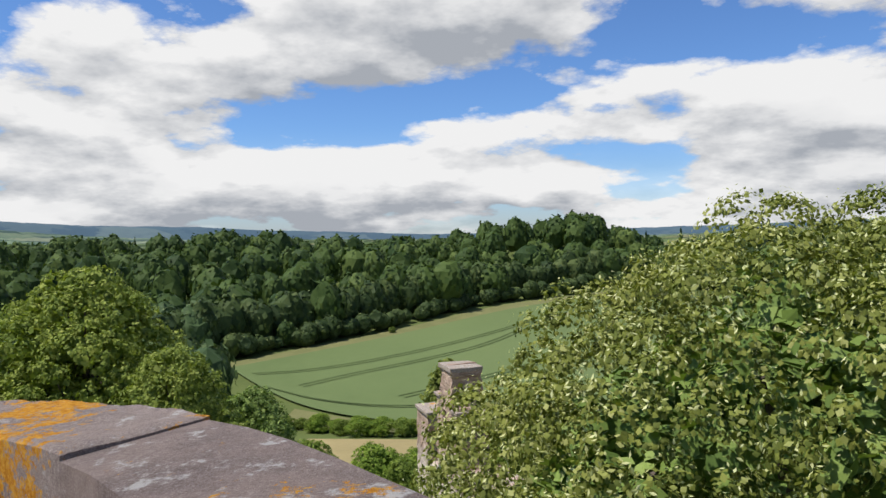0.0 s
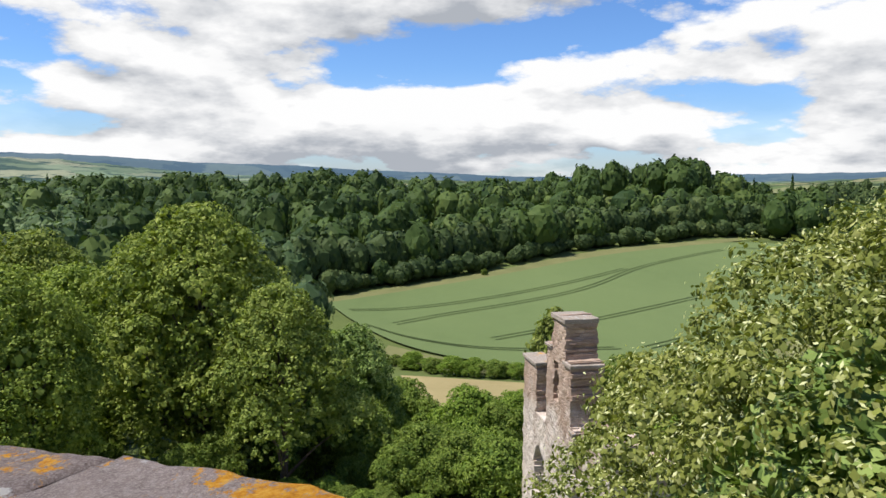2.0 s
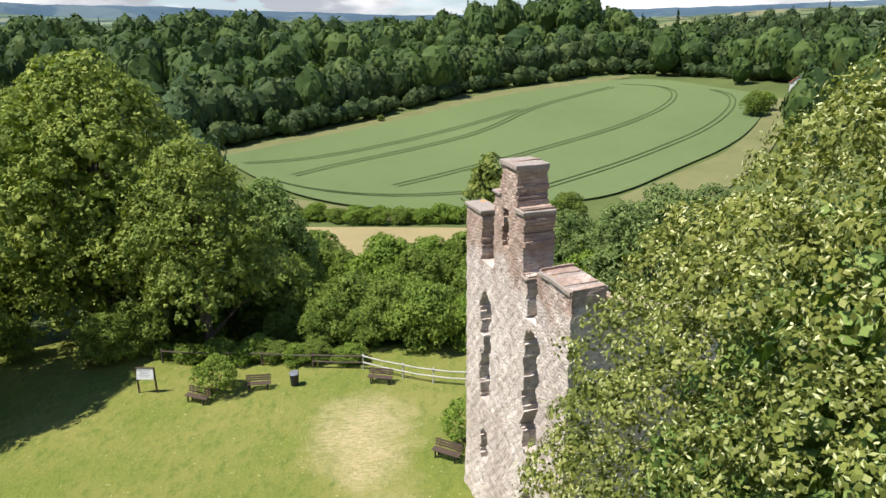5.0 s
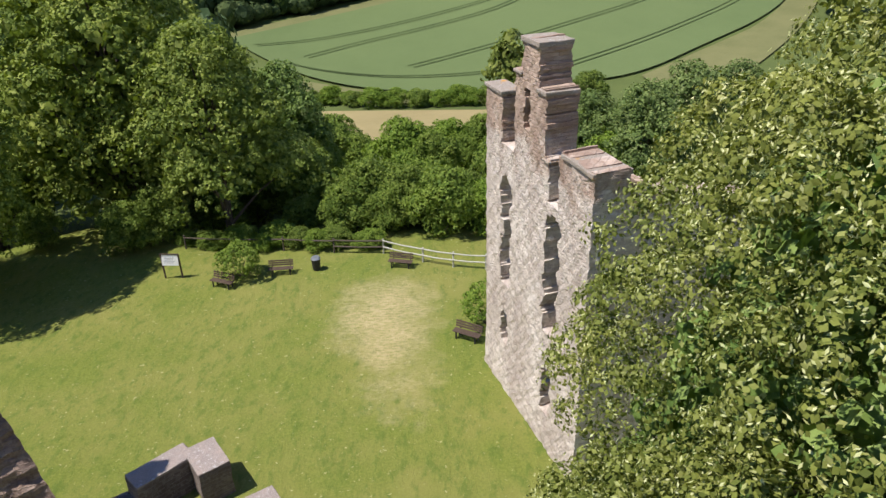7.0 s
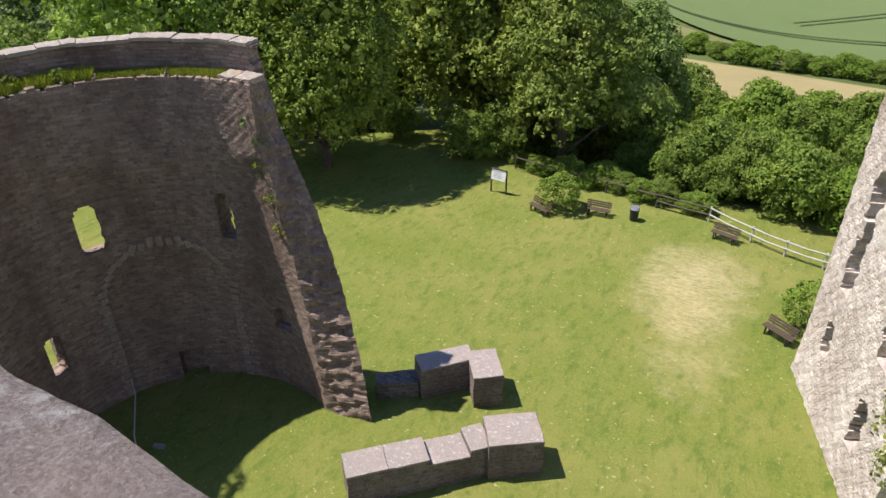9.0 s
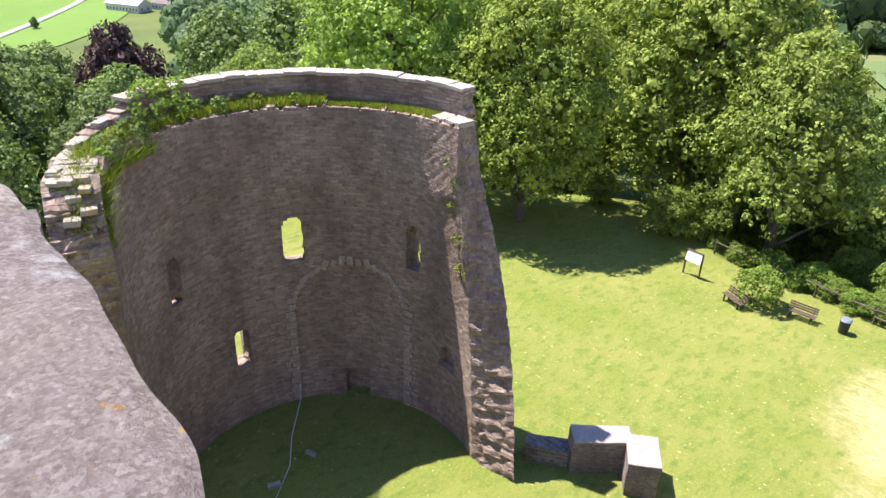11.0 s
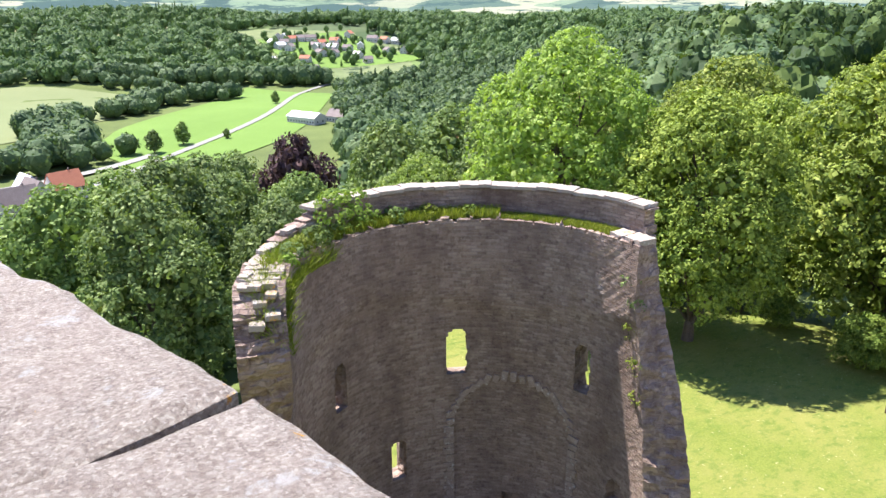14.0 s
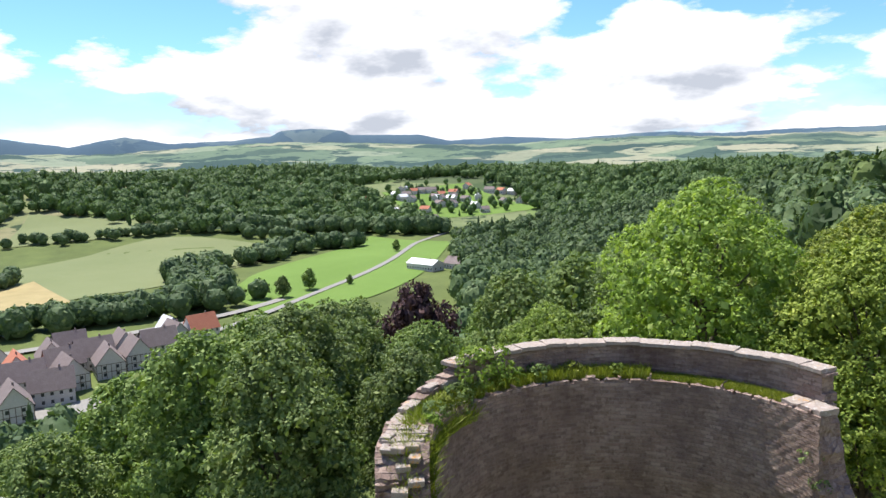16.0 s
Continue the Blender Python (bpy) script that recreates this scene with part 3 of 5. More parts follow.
def ground_mesh():
    ring = np.concatenate([np.linspace(0, 70, 71)[1:], np.geomspace(72, 4900, 95)])
    seg = 400
    a = np.linspace(0, 2 * np.pi, seg, endpoint=False)
    d = ring[:, None] + 0 * a[None]
    x, y = d * np.sin(a), d * np.cos(a)
    v = np.stack([x, y, terrain(x, y)], -1).reshape(-1, 3)
    i = np.arange(len(ring) - 1)[:, None] * seg
    k, k2 = np.arange(seg)[None], (np.arange(seg)[None] + 1) % seg
    f = np.stack([i + k, i + k2, i + seg + k2, i + seg + k], -1).reshape(-1, 4)
    mid = np.repeat(ring[:-1], seg)
    # close the middle with a fan of thin quads
    v = np.vstack([v, [[0, 0, float(terrain(0, 0))]]])
    c = len(v) - 1
    fan = np.stack([np.full(seg // 2, c), np.arange(0, seg, 2), np.arange(1, seg, 2), np.arange(2, seg + 1, 2) % seg], -1)
    bearing = np.degrees(np.arctan2(-np.sin(a + np.pi / seg), np.cos(a + np.pi / seg)))
    reach = lawn_reach(np.where(bearing < -90, bearing + 360, bearing)) + 1 + 1.3 * wobble(np.cos(a) * 9, np.sin(a) * 9, 0)
    index = np.concatenate([np.where(mid < np.tile(reach, len(ring) - 1), 0, np.where(mid > 780, 2, 1)), np.zeros(len(fan), int)])
    return mesh_np("ground", v, np.vstack([f, fan])[:, ::-1], [M_GRASS, M_ROUGH, M_FAR], index=index, smooth_shade=True)


tagged(new("ground", ground_mesh()), "mown castle lawn on a hilltop above fields, woods and a river valley", "ground", kind="structure")


def along(points, n):
    """n places evenly spaced on a smoothed line."""
    p = np.array(points, float)
    t = np.concatenate([[0], np.cumsum(np.hypot(*np.diff(p, axis=0).T))])
    for _ in range(2):
        q = np.repeat(p, 2, 0)[1:-1].reshape(-1, 2, 2)
        p = np.vstack([p[:1], np.stack([0.75 * q[:, 0] + 0.25 * q[:, 1], 0.25 * q[:, 0] + 0.75 * q[:, 1]], 1).reshape(-1, 2), p[-1:]])
    t = np.concatenate([[0], np.cumsum(np.hypot(*np.diff(p, axis=0).T))])
    s = np.linspace(0, t[-1], n)
    return np.stack([np.interp(s, t, p[:, 0]), np.interp(s, t, p[:, 1])], 1)


def sheet(name, near, far, mat, lift, nu, nv, label, category="field"):
    """A field laid on the ground between two border lines."""
    a, b = along(near, nu), along(far, nu)
    w = np.linspace(0, 1, nv)[:, None, None]
    g = a[None] * (1 - w) + b[None] * w
    z = terrain(g[..., 0], g[..., 1]) + lift
    v = np.concatenate([g, z[..., None]], -1).reshape(-1, 3)
    i, k = np.arange(nv - 1)[:, None] * nu, np.arange(nu - 1)[None]
    f = np.stack([i + k, i + k + 1, i + nu + k + 1, i + nu + k], -1).reshape(-1, 4)
    return tagged(new(name, mesh_np(name, v, f, mat, smooth_shade=True)), label, category, kind="structure")


def ribbon(name, line, width, mat, lift, n, label, category, kind="structure"):
    p = along(line, n)
    t = np.gradient(p, axis=0)
    t /= np.linalg.norm(t, axis=1, keepdims=True)
    s = np.stack([-t[:, 1], t[:, 0]], 1) * width / 2
    return sheet_pair(name, p + s, p - s, mat, lift, label, category, kind)


def sheet_pair(name, a, b, mat, lift, label, category, kind):
    g = np.stack([a, b], 0)
    v = np.concatenate([g, (terrain(g[..., 0], g[..., 1]) + lift)[..., None]], -1).reshape(-1, 3)
    n = len(a)
    k = np.arange(n - 1)
    f = np.stack([k, k + 1, n + k + 1, n + k], -1)
    return tagged(new(name, mesh_np(name, v, f, mat, smooth_shade=True)), label, category, kind=kind)


FIELD_NEAR = [(-57, 197), (-44, 178), (-31, 163), (-16, 154), (0, 151), (29, 155), (43, 160), (63, 179), (86, 199), (105, 225), (124, 258)]
FIELD_FAR = [(-58, 200), (-38, 219), (-11, 246), (28, 290), (59, 309), (90, 324), (104, 317), (114, 292), (122, 270), (126, 263)]
sheet("wheat_field", FIELD_NEAR, FIELD_FAR, M_WHEAT, 0.55, 90, 50, "green wheat field with curving tractor lines", "field")
sheet("field_verge", [(-62, 196), (-44, 214), (-16, 241), (24, 286), (57, 307), (92, 326)], [(-64, 201), (-44, 223), (-14, 252), (22, 298), (56, 317), (94, 334)], M_VERGE, 0.4, 60, 6, "dry grassy verge along the wood", "verge")
sheet("lower_verge", [(-34, 150), (-16, 141), (3, 137), (30, 142)], [(-33, 162), (-16, 153), (0, 150), (30, 154)], M_VERGE, 0.4, 40, 6, "rough grass strip below the wheat", "verge")
sheet("dry_meadow", [(-18, 104), (-9, 100), (2, 99)], [(-25, 134), (-10, 130), (8, 127)], M_HAY, 0.4, 30, 12, "yellowed dry hay meadow on the slope", "meadow")
sheet("dry_pasture", [(44, 136), (68, 158), (100, 200), (128, 255)], [(42, 158), (64, 177), (87, 197), (125, 257)], M_VERGE, 0.4, 40, 10, "dry sloping pasture beside the wheat", "meadow")
for line in ([(-35, 180), (-22, 193), (-3, 208), (18, 228), (38, 264), (58, 285), (78, 303)],
             [(-50, 192), (-34, 196), (-10, 214), (14, 238), (34, 262)],
             [(-9, 170), (5, 181), (32, 204), (62, 230), (86, 257), (99, 284), (96, 303), (84, 308)],
             [(27, 167), (43, 180), (63, 198), (86, 219), (105, 246), (114, 268), (112, 282)],
             [(-42, 178), (-28, 167), (-8, 161), (20, 166)]):
    for off in (-1.0, 1.0):
        ribbon("tractor_line", [(x + off * 0.7, y - off * 0.7) for x, y in line], 0.42, M_TRACK, 0.72, 60, "dark wheel track pressed into the wheat", "wheel track")

# the river valley to the west
sheet("barley_field", [(-470, -60), (-505, -41), (-515, 12), (-560, 40), (-597, 98), (-640, 118)], [(-650, -120), (-690, -70), (-774, 0), (-781, 43), (-740, 95), (-686, 134)], M_BARLEY, 0.5, 40, 16, "pale ripening barley field on the valley floor", "field")
sheet("meadow", [(-395, 60), (-408, 72), (-436, 100), (-484, 143), (-546, 190), (-662, 256)], [(-470, 45), (-500, 62), (-532, 72), (-590, 120), (-640, 170), (-722, 222)], M_MEADOW, 0.6, 40, 12, "bright green meadow beside a farm track", "meadow")
sheet("pasture", [(-380, 90), (-418, 140), (-470, 185), (-570, 243), (-630, 275)], [(-400, 58), (-440, 96), (-487, 139), (-549, 186), (-666, 254)], M_MEADOW, 0.5, 40, 10, "mown green pasture by the farm", "meadow")
sheet("upper_field", [(-776, -122), (-790, -16), (-823, 23), (-800, 70)], [(-960, -120), (-955, -90), (-900, 10), (-850, 60)], M_BARLEY, 0.6, 24, 12, "pale field in cloud light below the wood", "field")
sheet("stubble_strip", [(-440, -75), (-450, -60), (-478, -38)], [(-520, -110), (-560, -95), (-600, -75)], M_HAY, 0.6, 16, 8, "yellow stubble strip beside the allotments", "field")
ribbon("farm_track", [(-360, 30), (-377, 49), (-436, 98), (-483, 141), (-545, 188), (-662, 254), (-700, 300)], 5, M_GRAVEL, 0.9, 60, "pale gravel farm track through the meadows", "track")
ribbon("railway_embankment", [(-345, -110), (-362, -59), (-373, -15), (-395, 40), (-425, 75)], 7, M_GRAVEL, 1.0, 50, "pale straight road along the village edge", "road")
ribbon("village_street", [(-255, -80), (-268, -50), (-268, -20), (-290, 10)], 14, M_GRAVEL, 0.4, 30, "grey village street", "road")

# hills closing the distance, with haze painted on as blue tint and emission
EYE_Z = 21.0


def hills(name, bearings, tops, near, far, low, mat, label, rough, rows=14):
    """A range of low hills round the horizon: top height by bearing (degrees above the level)."""
    az = np.linspace(min(bearings), max(bearings), 700)
    top = np.interp(az, bearings[::-1], tops[::-1])
    top = top + rough * (wobble(az * 1.1, 0 * az, 3) + 0.5 * wobble(az * 3.7, az, 1) + 0.25 * wobble(az * 13, az * 2, 7))
    f = np.linspace(0, 1, rows)[:, None]
    d = near + (far - near) * f
    el = low + (top[None] - low) * np.sin(f * math.pi / 2) ** 0.9
    x, y = -np.sin(np.radians(az))[None] * d, np.cos(np.radians(az))[None] * d
    v = np.stack([x, y, EYE_Z + d * np.tan(np.radians(el))], -1).reshape(-1, 3)
    i, k = np.arange(rows - 1)[:, None] * len(az), np.arange(len(az) - 1)[None]
    q = np.stack([i + k, i + len(az) + k, i + len(az) + k + 1, i + k + 1], -1).reshape(-1, 4)
    return tagged(new(name, mesh_np(name, v, q, mat, smooth_shade=True)), label, "hills", kind="structure")


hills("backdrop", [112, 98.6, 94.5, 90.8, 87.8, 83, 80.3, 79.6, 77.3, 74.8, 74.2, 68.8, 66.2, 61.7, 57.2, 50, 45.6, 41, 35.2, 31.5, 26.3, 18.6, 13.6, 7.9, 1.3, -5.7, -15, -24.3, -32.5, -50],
      [1.9, 2.15, 1.5, 2.2, 1.65, 1.8, 2.1, 2.45, 2.62, 2.4, 2.05, 1.95, 1.4, 1.6, 1.3, 1.6, 1.3, 1.45, 1.4, 1.25, 0.92, 0.77, 0.46, 0.31, 0.02, 0.06, 0.3, 0.5, 0.75, 0.9], 4300, 4700, -0.6, M_HAZE_WOODS, "wooded hills on the horizon, coloured blue for haze", 0.03)
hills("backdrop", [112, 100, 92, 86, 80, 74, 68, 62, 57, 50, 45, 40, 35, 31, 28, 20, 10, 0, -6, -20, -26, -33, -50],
      [0.8, 1.1, 0.95, 1.35, 1.6, 1.45, 1.15, 1.0, 1.2, 1.3, 1.05, 1.15, 1.0, 0.6, 0.3, -0.2, -0.45, -0.45, -0.5, -0.15, 0.2, 0.45, 0.5], 2400, 3800, -0.9, M_HAZE_FIELDS, "patchwork fields and copses on far hillsides, tinted for haze", 0.05, 24)

# ---------------------------------------------------------------- the castle


def shell(name, us, zs, solid, place, mat, uv_scale=1.0, steps=5, rough=0.035, deep=1.25):
    """A masonry wall on a grid of cells: front and back faces, and rough edges round every hole and along the broken top."""
    nu, nz = len(us), len(zs)
    U, Z = np.meshgrid(us, zs, indexing="ij")
    v = []
    for k in range(steps):
        w = k / (steps - 1)
        g = place(U, Z, 0) * (1 - w) + place(U, Z, 1) * w
        if 0 < k < steps - 1:
            g = g + rough * np.stack([wobble(U * 3 + k * 5, Z * 3, k), wobble(U * 3, Z * 3 + k * 7, k + 9), 0.6 * wobble(U * 4, Z * 4, k + 4)], -1)
        v.append(g.reshape(-1, 3))
    v = np.concatenate(v)
    n = nu * nz
    last = n * (steps - 1)
    idx = np.arange(n).reshape(nu, nz)
    um, zm = np.meshgrid((us[1:] + us[:-1]) / 2, (zs[1:] + zs[:-1]) / 2, indexing="ij")
    s = solid(um, zm)
    a, b, c, d = idx[:-1, :-1][s], idx[1:, :-1][s], idx[1:, 1:][s], idx[:-1, 1:][s]
    quads = [np.stack([a, b, c, d], -1), np.stack([a + last, d + last, c + last, b + last], -1)]
    pad = np.pad(s, 1)
    for du, dz, e0, e1 in ((-1, 0, (0, 0), (0, 1)), (1, 0, (1, 1), (1, 0)), (0, -1, (1, 0), (0, 0)), (0, 1, (0, 1), (1, 1))):
        edge = s & ~pad[1 + du : pad.shape[0] - 1 + du, 1 + dz : pad.shape[1] - 1 + dz]
        i, j = np.nonzero(edge)
        p, q = idx[i + e0[0], j + e0[1]], idx[i + e1[0], j + e1[1]]
        for k in range(steps - 1):
            o = n * k
            quads.append(np.stack([p + o, q + o, q + o + n, p + o + n], -1))
    uv = np.concatenate([np.stack([U * uv_scale + deep * k / (steps - 1), Z], -1).reshape(-1, 2) for k in range(steps)])
    quads = np.vstack(quads)
    used = np.unique(quads)
    remap = np.zeros(len(v), np.int64)
    remap[used] = np.arange(len(used))
    return mesh_np(name, v[used], remap[quads], mat, uv=uv[used])


def arched(u, z, cu, w, z0, z1):
    """Inside a round-headed opening."""
    r = w / 2
    du = np.abs(u - cu)
    return (du < r) & (z > z0) & ((z < z1 - r) | (np.hypot(du, z - (z1 - r)) < r))


# gable wall
GL, GR = Vector((-0.70, 31.5)), Vector((1.97, 23.35))
G_ALONG = (GR - GL).normalized()
G_BACK = Vector((-G_ALONG.y, G_ALONG.x))


def gable_top(s):
    return np.select([s < 1.3, s < 2.5, s < 3.1, s < 4.45, s < 5.1, s < 5.5, s < 6.25], [13.9, 11.9, 15.1, 16.3, 14.8, 12.5, 10.9], 13.05)


def gable_solid(s, z):
    rag = 0.14 * wobble(s * 3, z * 3, 1)
    ok = z < gable_top(s + 0.5 * rag) + 0.6 * rag
    hole = arched(s + rag * 0.7, z, 1.75, 1.0 + 0.2 * np.sin(z * 4), 5.5, 10.6) & ~((np.abs(z - 8.2) < 0.35) & (s < 1.6))
    hole |= arched(s + rag * 0.7, z, 5.95, 1.15 + 0.2 * np.sin(z * 5 + 1), 5.4, 10.55)
    hole |= arched(s + rag, z, 1.75, 0.75, 2.4, 4.1) | arched(s + rag, z, 5.95, 0.8, 1.6, 3.8)
    hole |= arched(s + rag, z, 3.55, 0.5, 13.1, 14.6)
    return ok & ~hole


def gable_thick(s, z):
    t = np.where((s > 2.5) & (s < 5.1), 1.25, 0.85)
    return np.where(s > 6.25, 1.25, t)


def gable_place(s, z, back):
    b = back * gable_thick(s, z) + 0.035 * wobble(s * 2.5, z * 2.5, back * 3) + 0.02 * wobble(s * 8, z * 8, back)
    b = b - 0.10 * (1 - back) * np.clip((2.5 - z) / 2.5, 0, 1)
    x, y = GL.x + G_ALONG.x * s + G_BACK.x * b, GL.y + G_ALONG.y * s + G_BACK.y * b
    return np.stack([x, y, z + lawn_height(x, y)], -1)


gable = root("gable_ruin", *GL, lawn_height(*GL))
gable.location.z = float(gable.location.z)
G_SHIFT = Vector(gable.location)


def under(ob, shift):
    """Keep a part where it was built, though its parent stands elsewhere."""
    ob.matrix_parent_inverse = Matrix.Translation(-Vector(shift))
    return ob


us = np.concatenate([np.arange(-0.35, 8.58, 0.085)])
under(part("front_wall", shell("front_wall", us, np.arange(-0.8, 16.5, 0.09), gable_solid, gable_place, M_GABLE), gable), G_SHIFT)


def return_place(s, z, back):
    b = back * 0.95 + 0.03 * wobble(s * 2.5, z * 2.5, back * 3 + 5)
    x = GR.x + G_BACK.x * (s + 0.6) - G_ALONG.x * b
    y = GR.y + G_BACK.y * (s + 0.6) - G_ALONG.y * b
    return np.stack([x, y, z + lawn_height(x, y)], -1)


def return_solid(s, z):
    return z < 12.55 - 0.25 * s + 0.2 * wobble(s * 3, z * 2, 4)


under(part("side_wall", shell("side_wall", np.arange(-0.55, 5.5, 0.12), np.arange(-0.8, 13, 0.12), return_solid, return_place, M_GABLE), gable, "shaded return wall of rough stone"), G_SHIFT)


def cap_slab(name, s0, s1, z, thick, depth, parent, shift, lean=0.0):
    """A weathered capstone lying on top of the gable."""
    bm = bmesh.new()
    m = Matrix(((G_ALONG.x, G_BACK.x, 0, GL.x), (G_ALONG.y, G_BACK.y, 0, GL.y), (0, 0, 1, lawn_height(*GL)), (0, 0, 0, 1)))
    add_box(bm, (s0 + s1) / 2, depth / 2 - 0.04, z + thick / 2, s1 - s0 + 0.12, depth + 0.1, thick, m @ Matrix.Translation((0, 0, 0)), 0.03)
    bmesh.ops.subdivide_edges(bm, edges=bm.edges[:], cuts=2, use_grid_fill=True)
    for v in bm.verts:
        v.co += 0.02 * noise.noise_vector(v.co * 3)
    return under(part(name, bm_mesh(name, bm, M_CAPSTONE), parent, "pale weathered capstone"), shift)


for s0, s1, z, th, dp in ((-0.35, 1.3, 13.86, 0.14, 0.85), (3.1, 4.45, 16.26, 0.18, 1.25), (2.5, 3.05, 15.05, 0.1, 0.9), (4.45, 5.1, 14.74, 0.14, 1.25), (5.1, 5.5, 12.44, 0.1, 1.0), (6.5, 8.5, 13.0, 0.16, 1.35)):
    cap_slab("capstone", s0, s1, z, th, dp, gable, G_SHIFT)
tagged(gable, "tall ruined gable wall of pale rubble stone with slits", "ruin")

# rotunda
RC, R_IN, R_OUT = Vector((-20.6, 14.9)), 6.0, 7.35
R_BASE = float(lawn_height(*RC))


def end_right(z):
    return np.interp(z, [-2, -0.8, 2.5, 6, 9, 11, 15], [62, 63.5, 68, 74, 80, 83.5, 84.5])


def end_left(z):
    return np.interp(z, [-2, -0.8, 4, 9, 11.5, 12.6, 13.4, 15], [243, 244, 246, 251, 257, 255, 246, 235])


ROT_WINDOWS = ((154.8, 0.82, 6.55, 8.5), (105.4, 0.66, 6.55, 8.55), (205.5, 0.62, 6.55, 8.4), (179.5, 0.72, 2.05, 3.85))


def top_left(th):
    return np.interp(th, [60, 208, 222, 236, 246, 252, 258, 262], [13.1, 13.1, 13.2, 13.3, 13.1, 12.4, 11.2, 10.2])


def bend(u, z):
    """Pull the wall's two ends to their slanting broken edges."""
    th = np.degrees(u / R_IN)
    rag = wobble(u * 2.5, z * 2.5, 2) + 0.7 * wobble(u * 6, z * 6, 5)
    near_r, near_l = np.exp(-(th - 60) / 3), np.exp(-np.maximum(262 - th, 0) / 3)
    th = np.where(th < 120, 120 - (120 - th) * (120 - end_right(z)) / 60, th)
    th = np.where(th > 200, 200 + (th - 200) * (end_left(z) - 200) / 62, th)
    return np.radians(th + rag * (0.35 * near_r + 0.6 * near_l)) * R_IN


def rot_solid(u, z):
    u = bend(u, z)
    ok = np.ones_like(u, bool)
    k = radians(1) * R_IN
    for c, w, z0, z1 in ROT_WINDOWS:
        ok &= ~arched(u, z, c * k, w, z0, z1)
    return ok


def rot_place(u, z, back):
    k = radians(1) * R_IN
    u = bend(u, z)
    if back:
        for c, w, z0, z1 in ROT_WINDOWS:
            near = np.exp(-(((u - c * k) / (w * 0.95)) ** 4 + ((z - (z0 + z1) / 2) / ((z1 - z0) * 0.75)) ** 4))
            u = u + 0.28 * (u - c * k) / w * near
            z = z - 0.55 * near * (z < (z0 + z1) / 2)
    th = u / R_IN
    if back:
        th = th - np.radians(np.interp(z, [-1, 2, 7, 11, 13], [15, 12, 4.5, -3, -6])) * np.exp(-np.clip(np.degrees(th) - end_right(z), 0, 90) / 7)
    r = np.where(back > 0, R_OUT, R_IN) + 0.022 * wobble(u * 1.3, z * 1.3, back * 4) + 0.014 * wobble(u * 7, z * 7, back)
    if not back:
        r = r + 0.1 * arched(u, z, 132.6 * k, 5.0, -2, 6.25) + 0.4 * arched(u, z, 86.6 * k, 0.85, 2.5, 3.5)
        r = r - 0.12 * smooth(9.3, 10.2, z + 0.4 * np.cos((u - 132 * k) * 0.55))
        r = r + 0.5 * ((np.abs(u - 131 * k) < 0.55) & (z < 0.7))
    # splayed window reveals open towards the inside
    return np.stack([RC.x + r * np.cos(th), RC.y + r * np.sin(th), z], -1)


k1 = radians(1) * R_IN
rot_us = np.arange(60 * k1, 262 * k1, 0.085)
rot = root("rotunda_ruin", RC.x, RC.y, R_BASE)
ROT_SHIFT = Vector(rot.location)


def wall_solid(u, z):
    th = np.degrees(bend(u, z) / R_IN)
    return rot_solid(u, z) & (z < top_left(th) + 0.12 * wobble(u * 3, 0 * z, 1))


under(part("round_wall", shell("round_wall", rot_us, np.arange(-1.4, 13.5, 0.1), wall_solid, rot_place, M_ROTUNDA, 1.0, 9, 0.13, 2.4), rot), ROT_SHIFT)


def par_place(u, z, back):
    r = np.where(back > 0, R_OUT + 0.05, R_OUT - 0.5) + 0.03 * wobble(u * 3, z * 3, back * 4)
    th = u / R_IN
    return np.stack([RC.x + r * np.cos(th), RC.y + r * np.sin(th), z], -1)


def par_solid(u, z):
    th = np.degrees(u / R_IN)
    top = np.interp(th, [80, 84, 88, 150, 200, 208, 216, 226, 240], [13.6, 13.95, 14.1, 14.12, 14.05, 13.75, 13.6, 13.35, 13.2])
    return (z < top) & (th > 91 + 0.8 * wobble(z * 5, z, u)) & (th < 226)


under(part("parapet", shell("parapet", np.arange(84 * k1, 228 * k1, 0.11), np.arange(13.0, 14.3, 0.09), par_solid, par_place, M_ROTUNDA), rot), ROT_SHIFT)


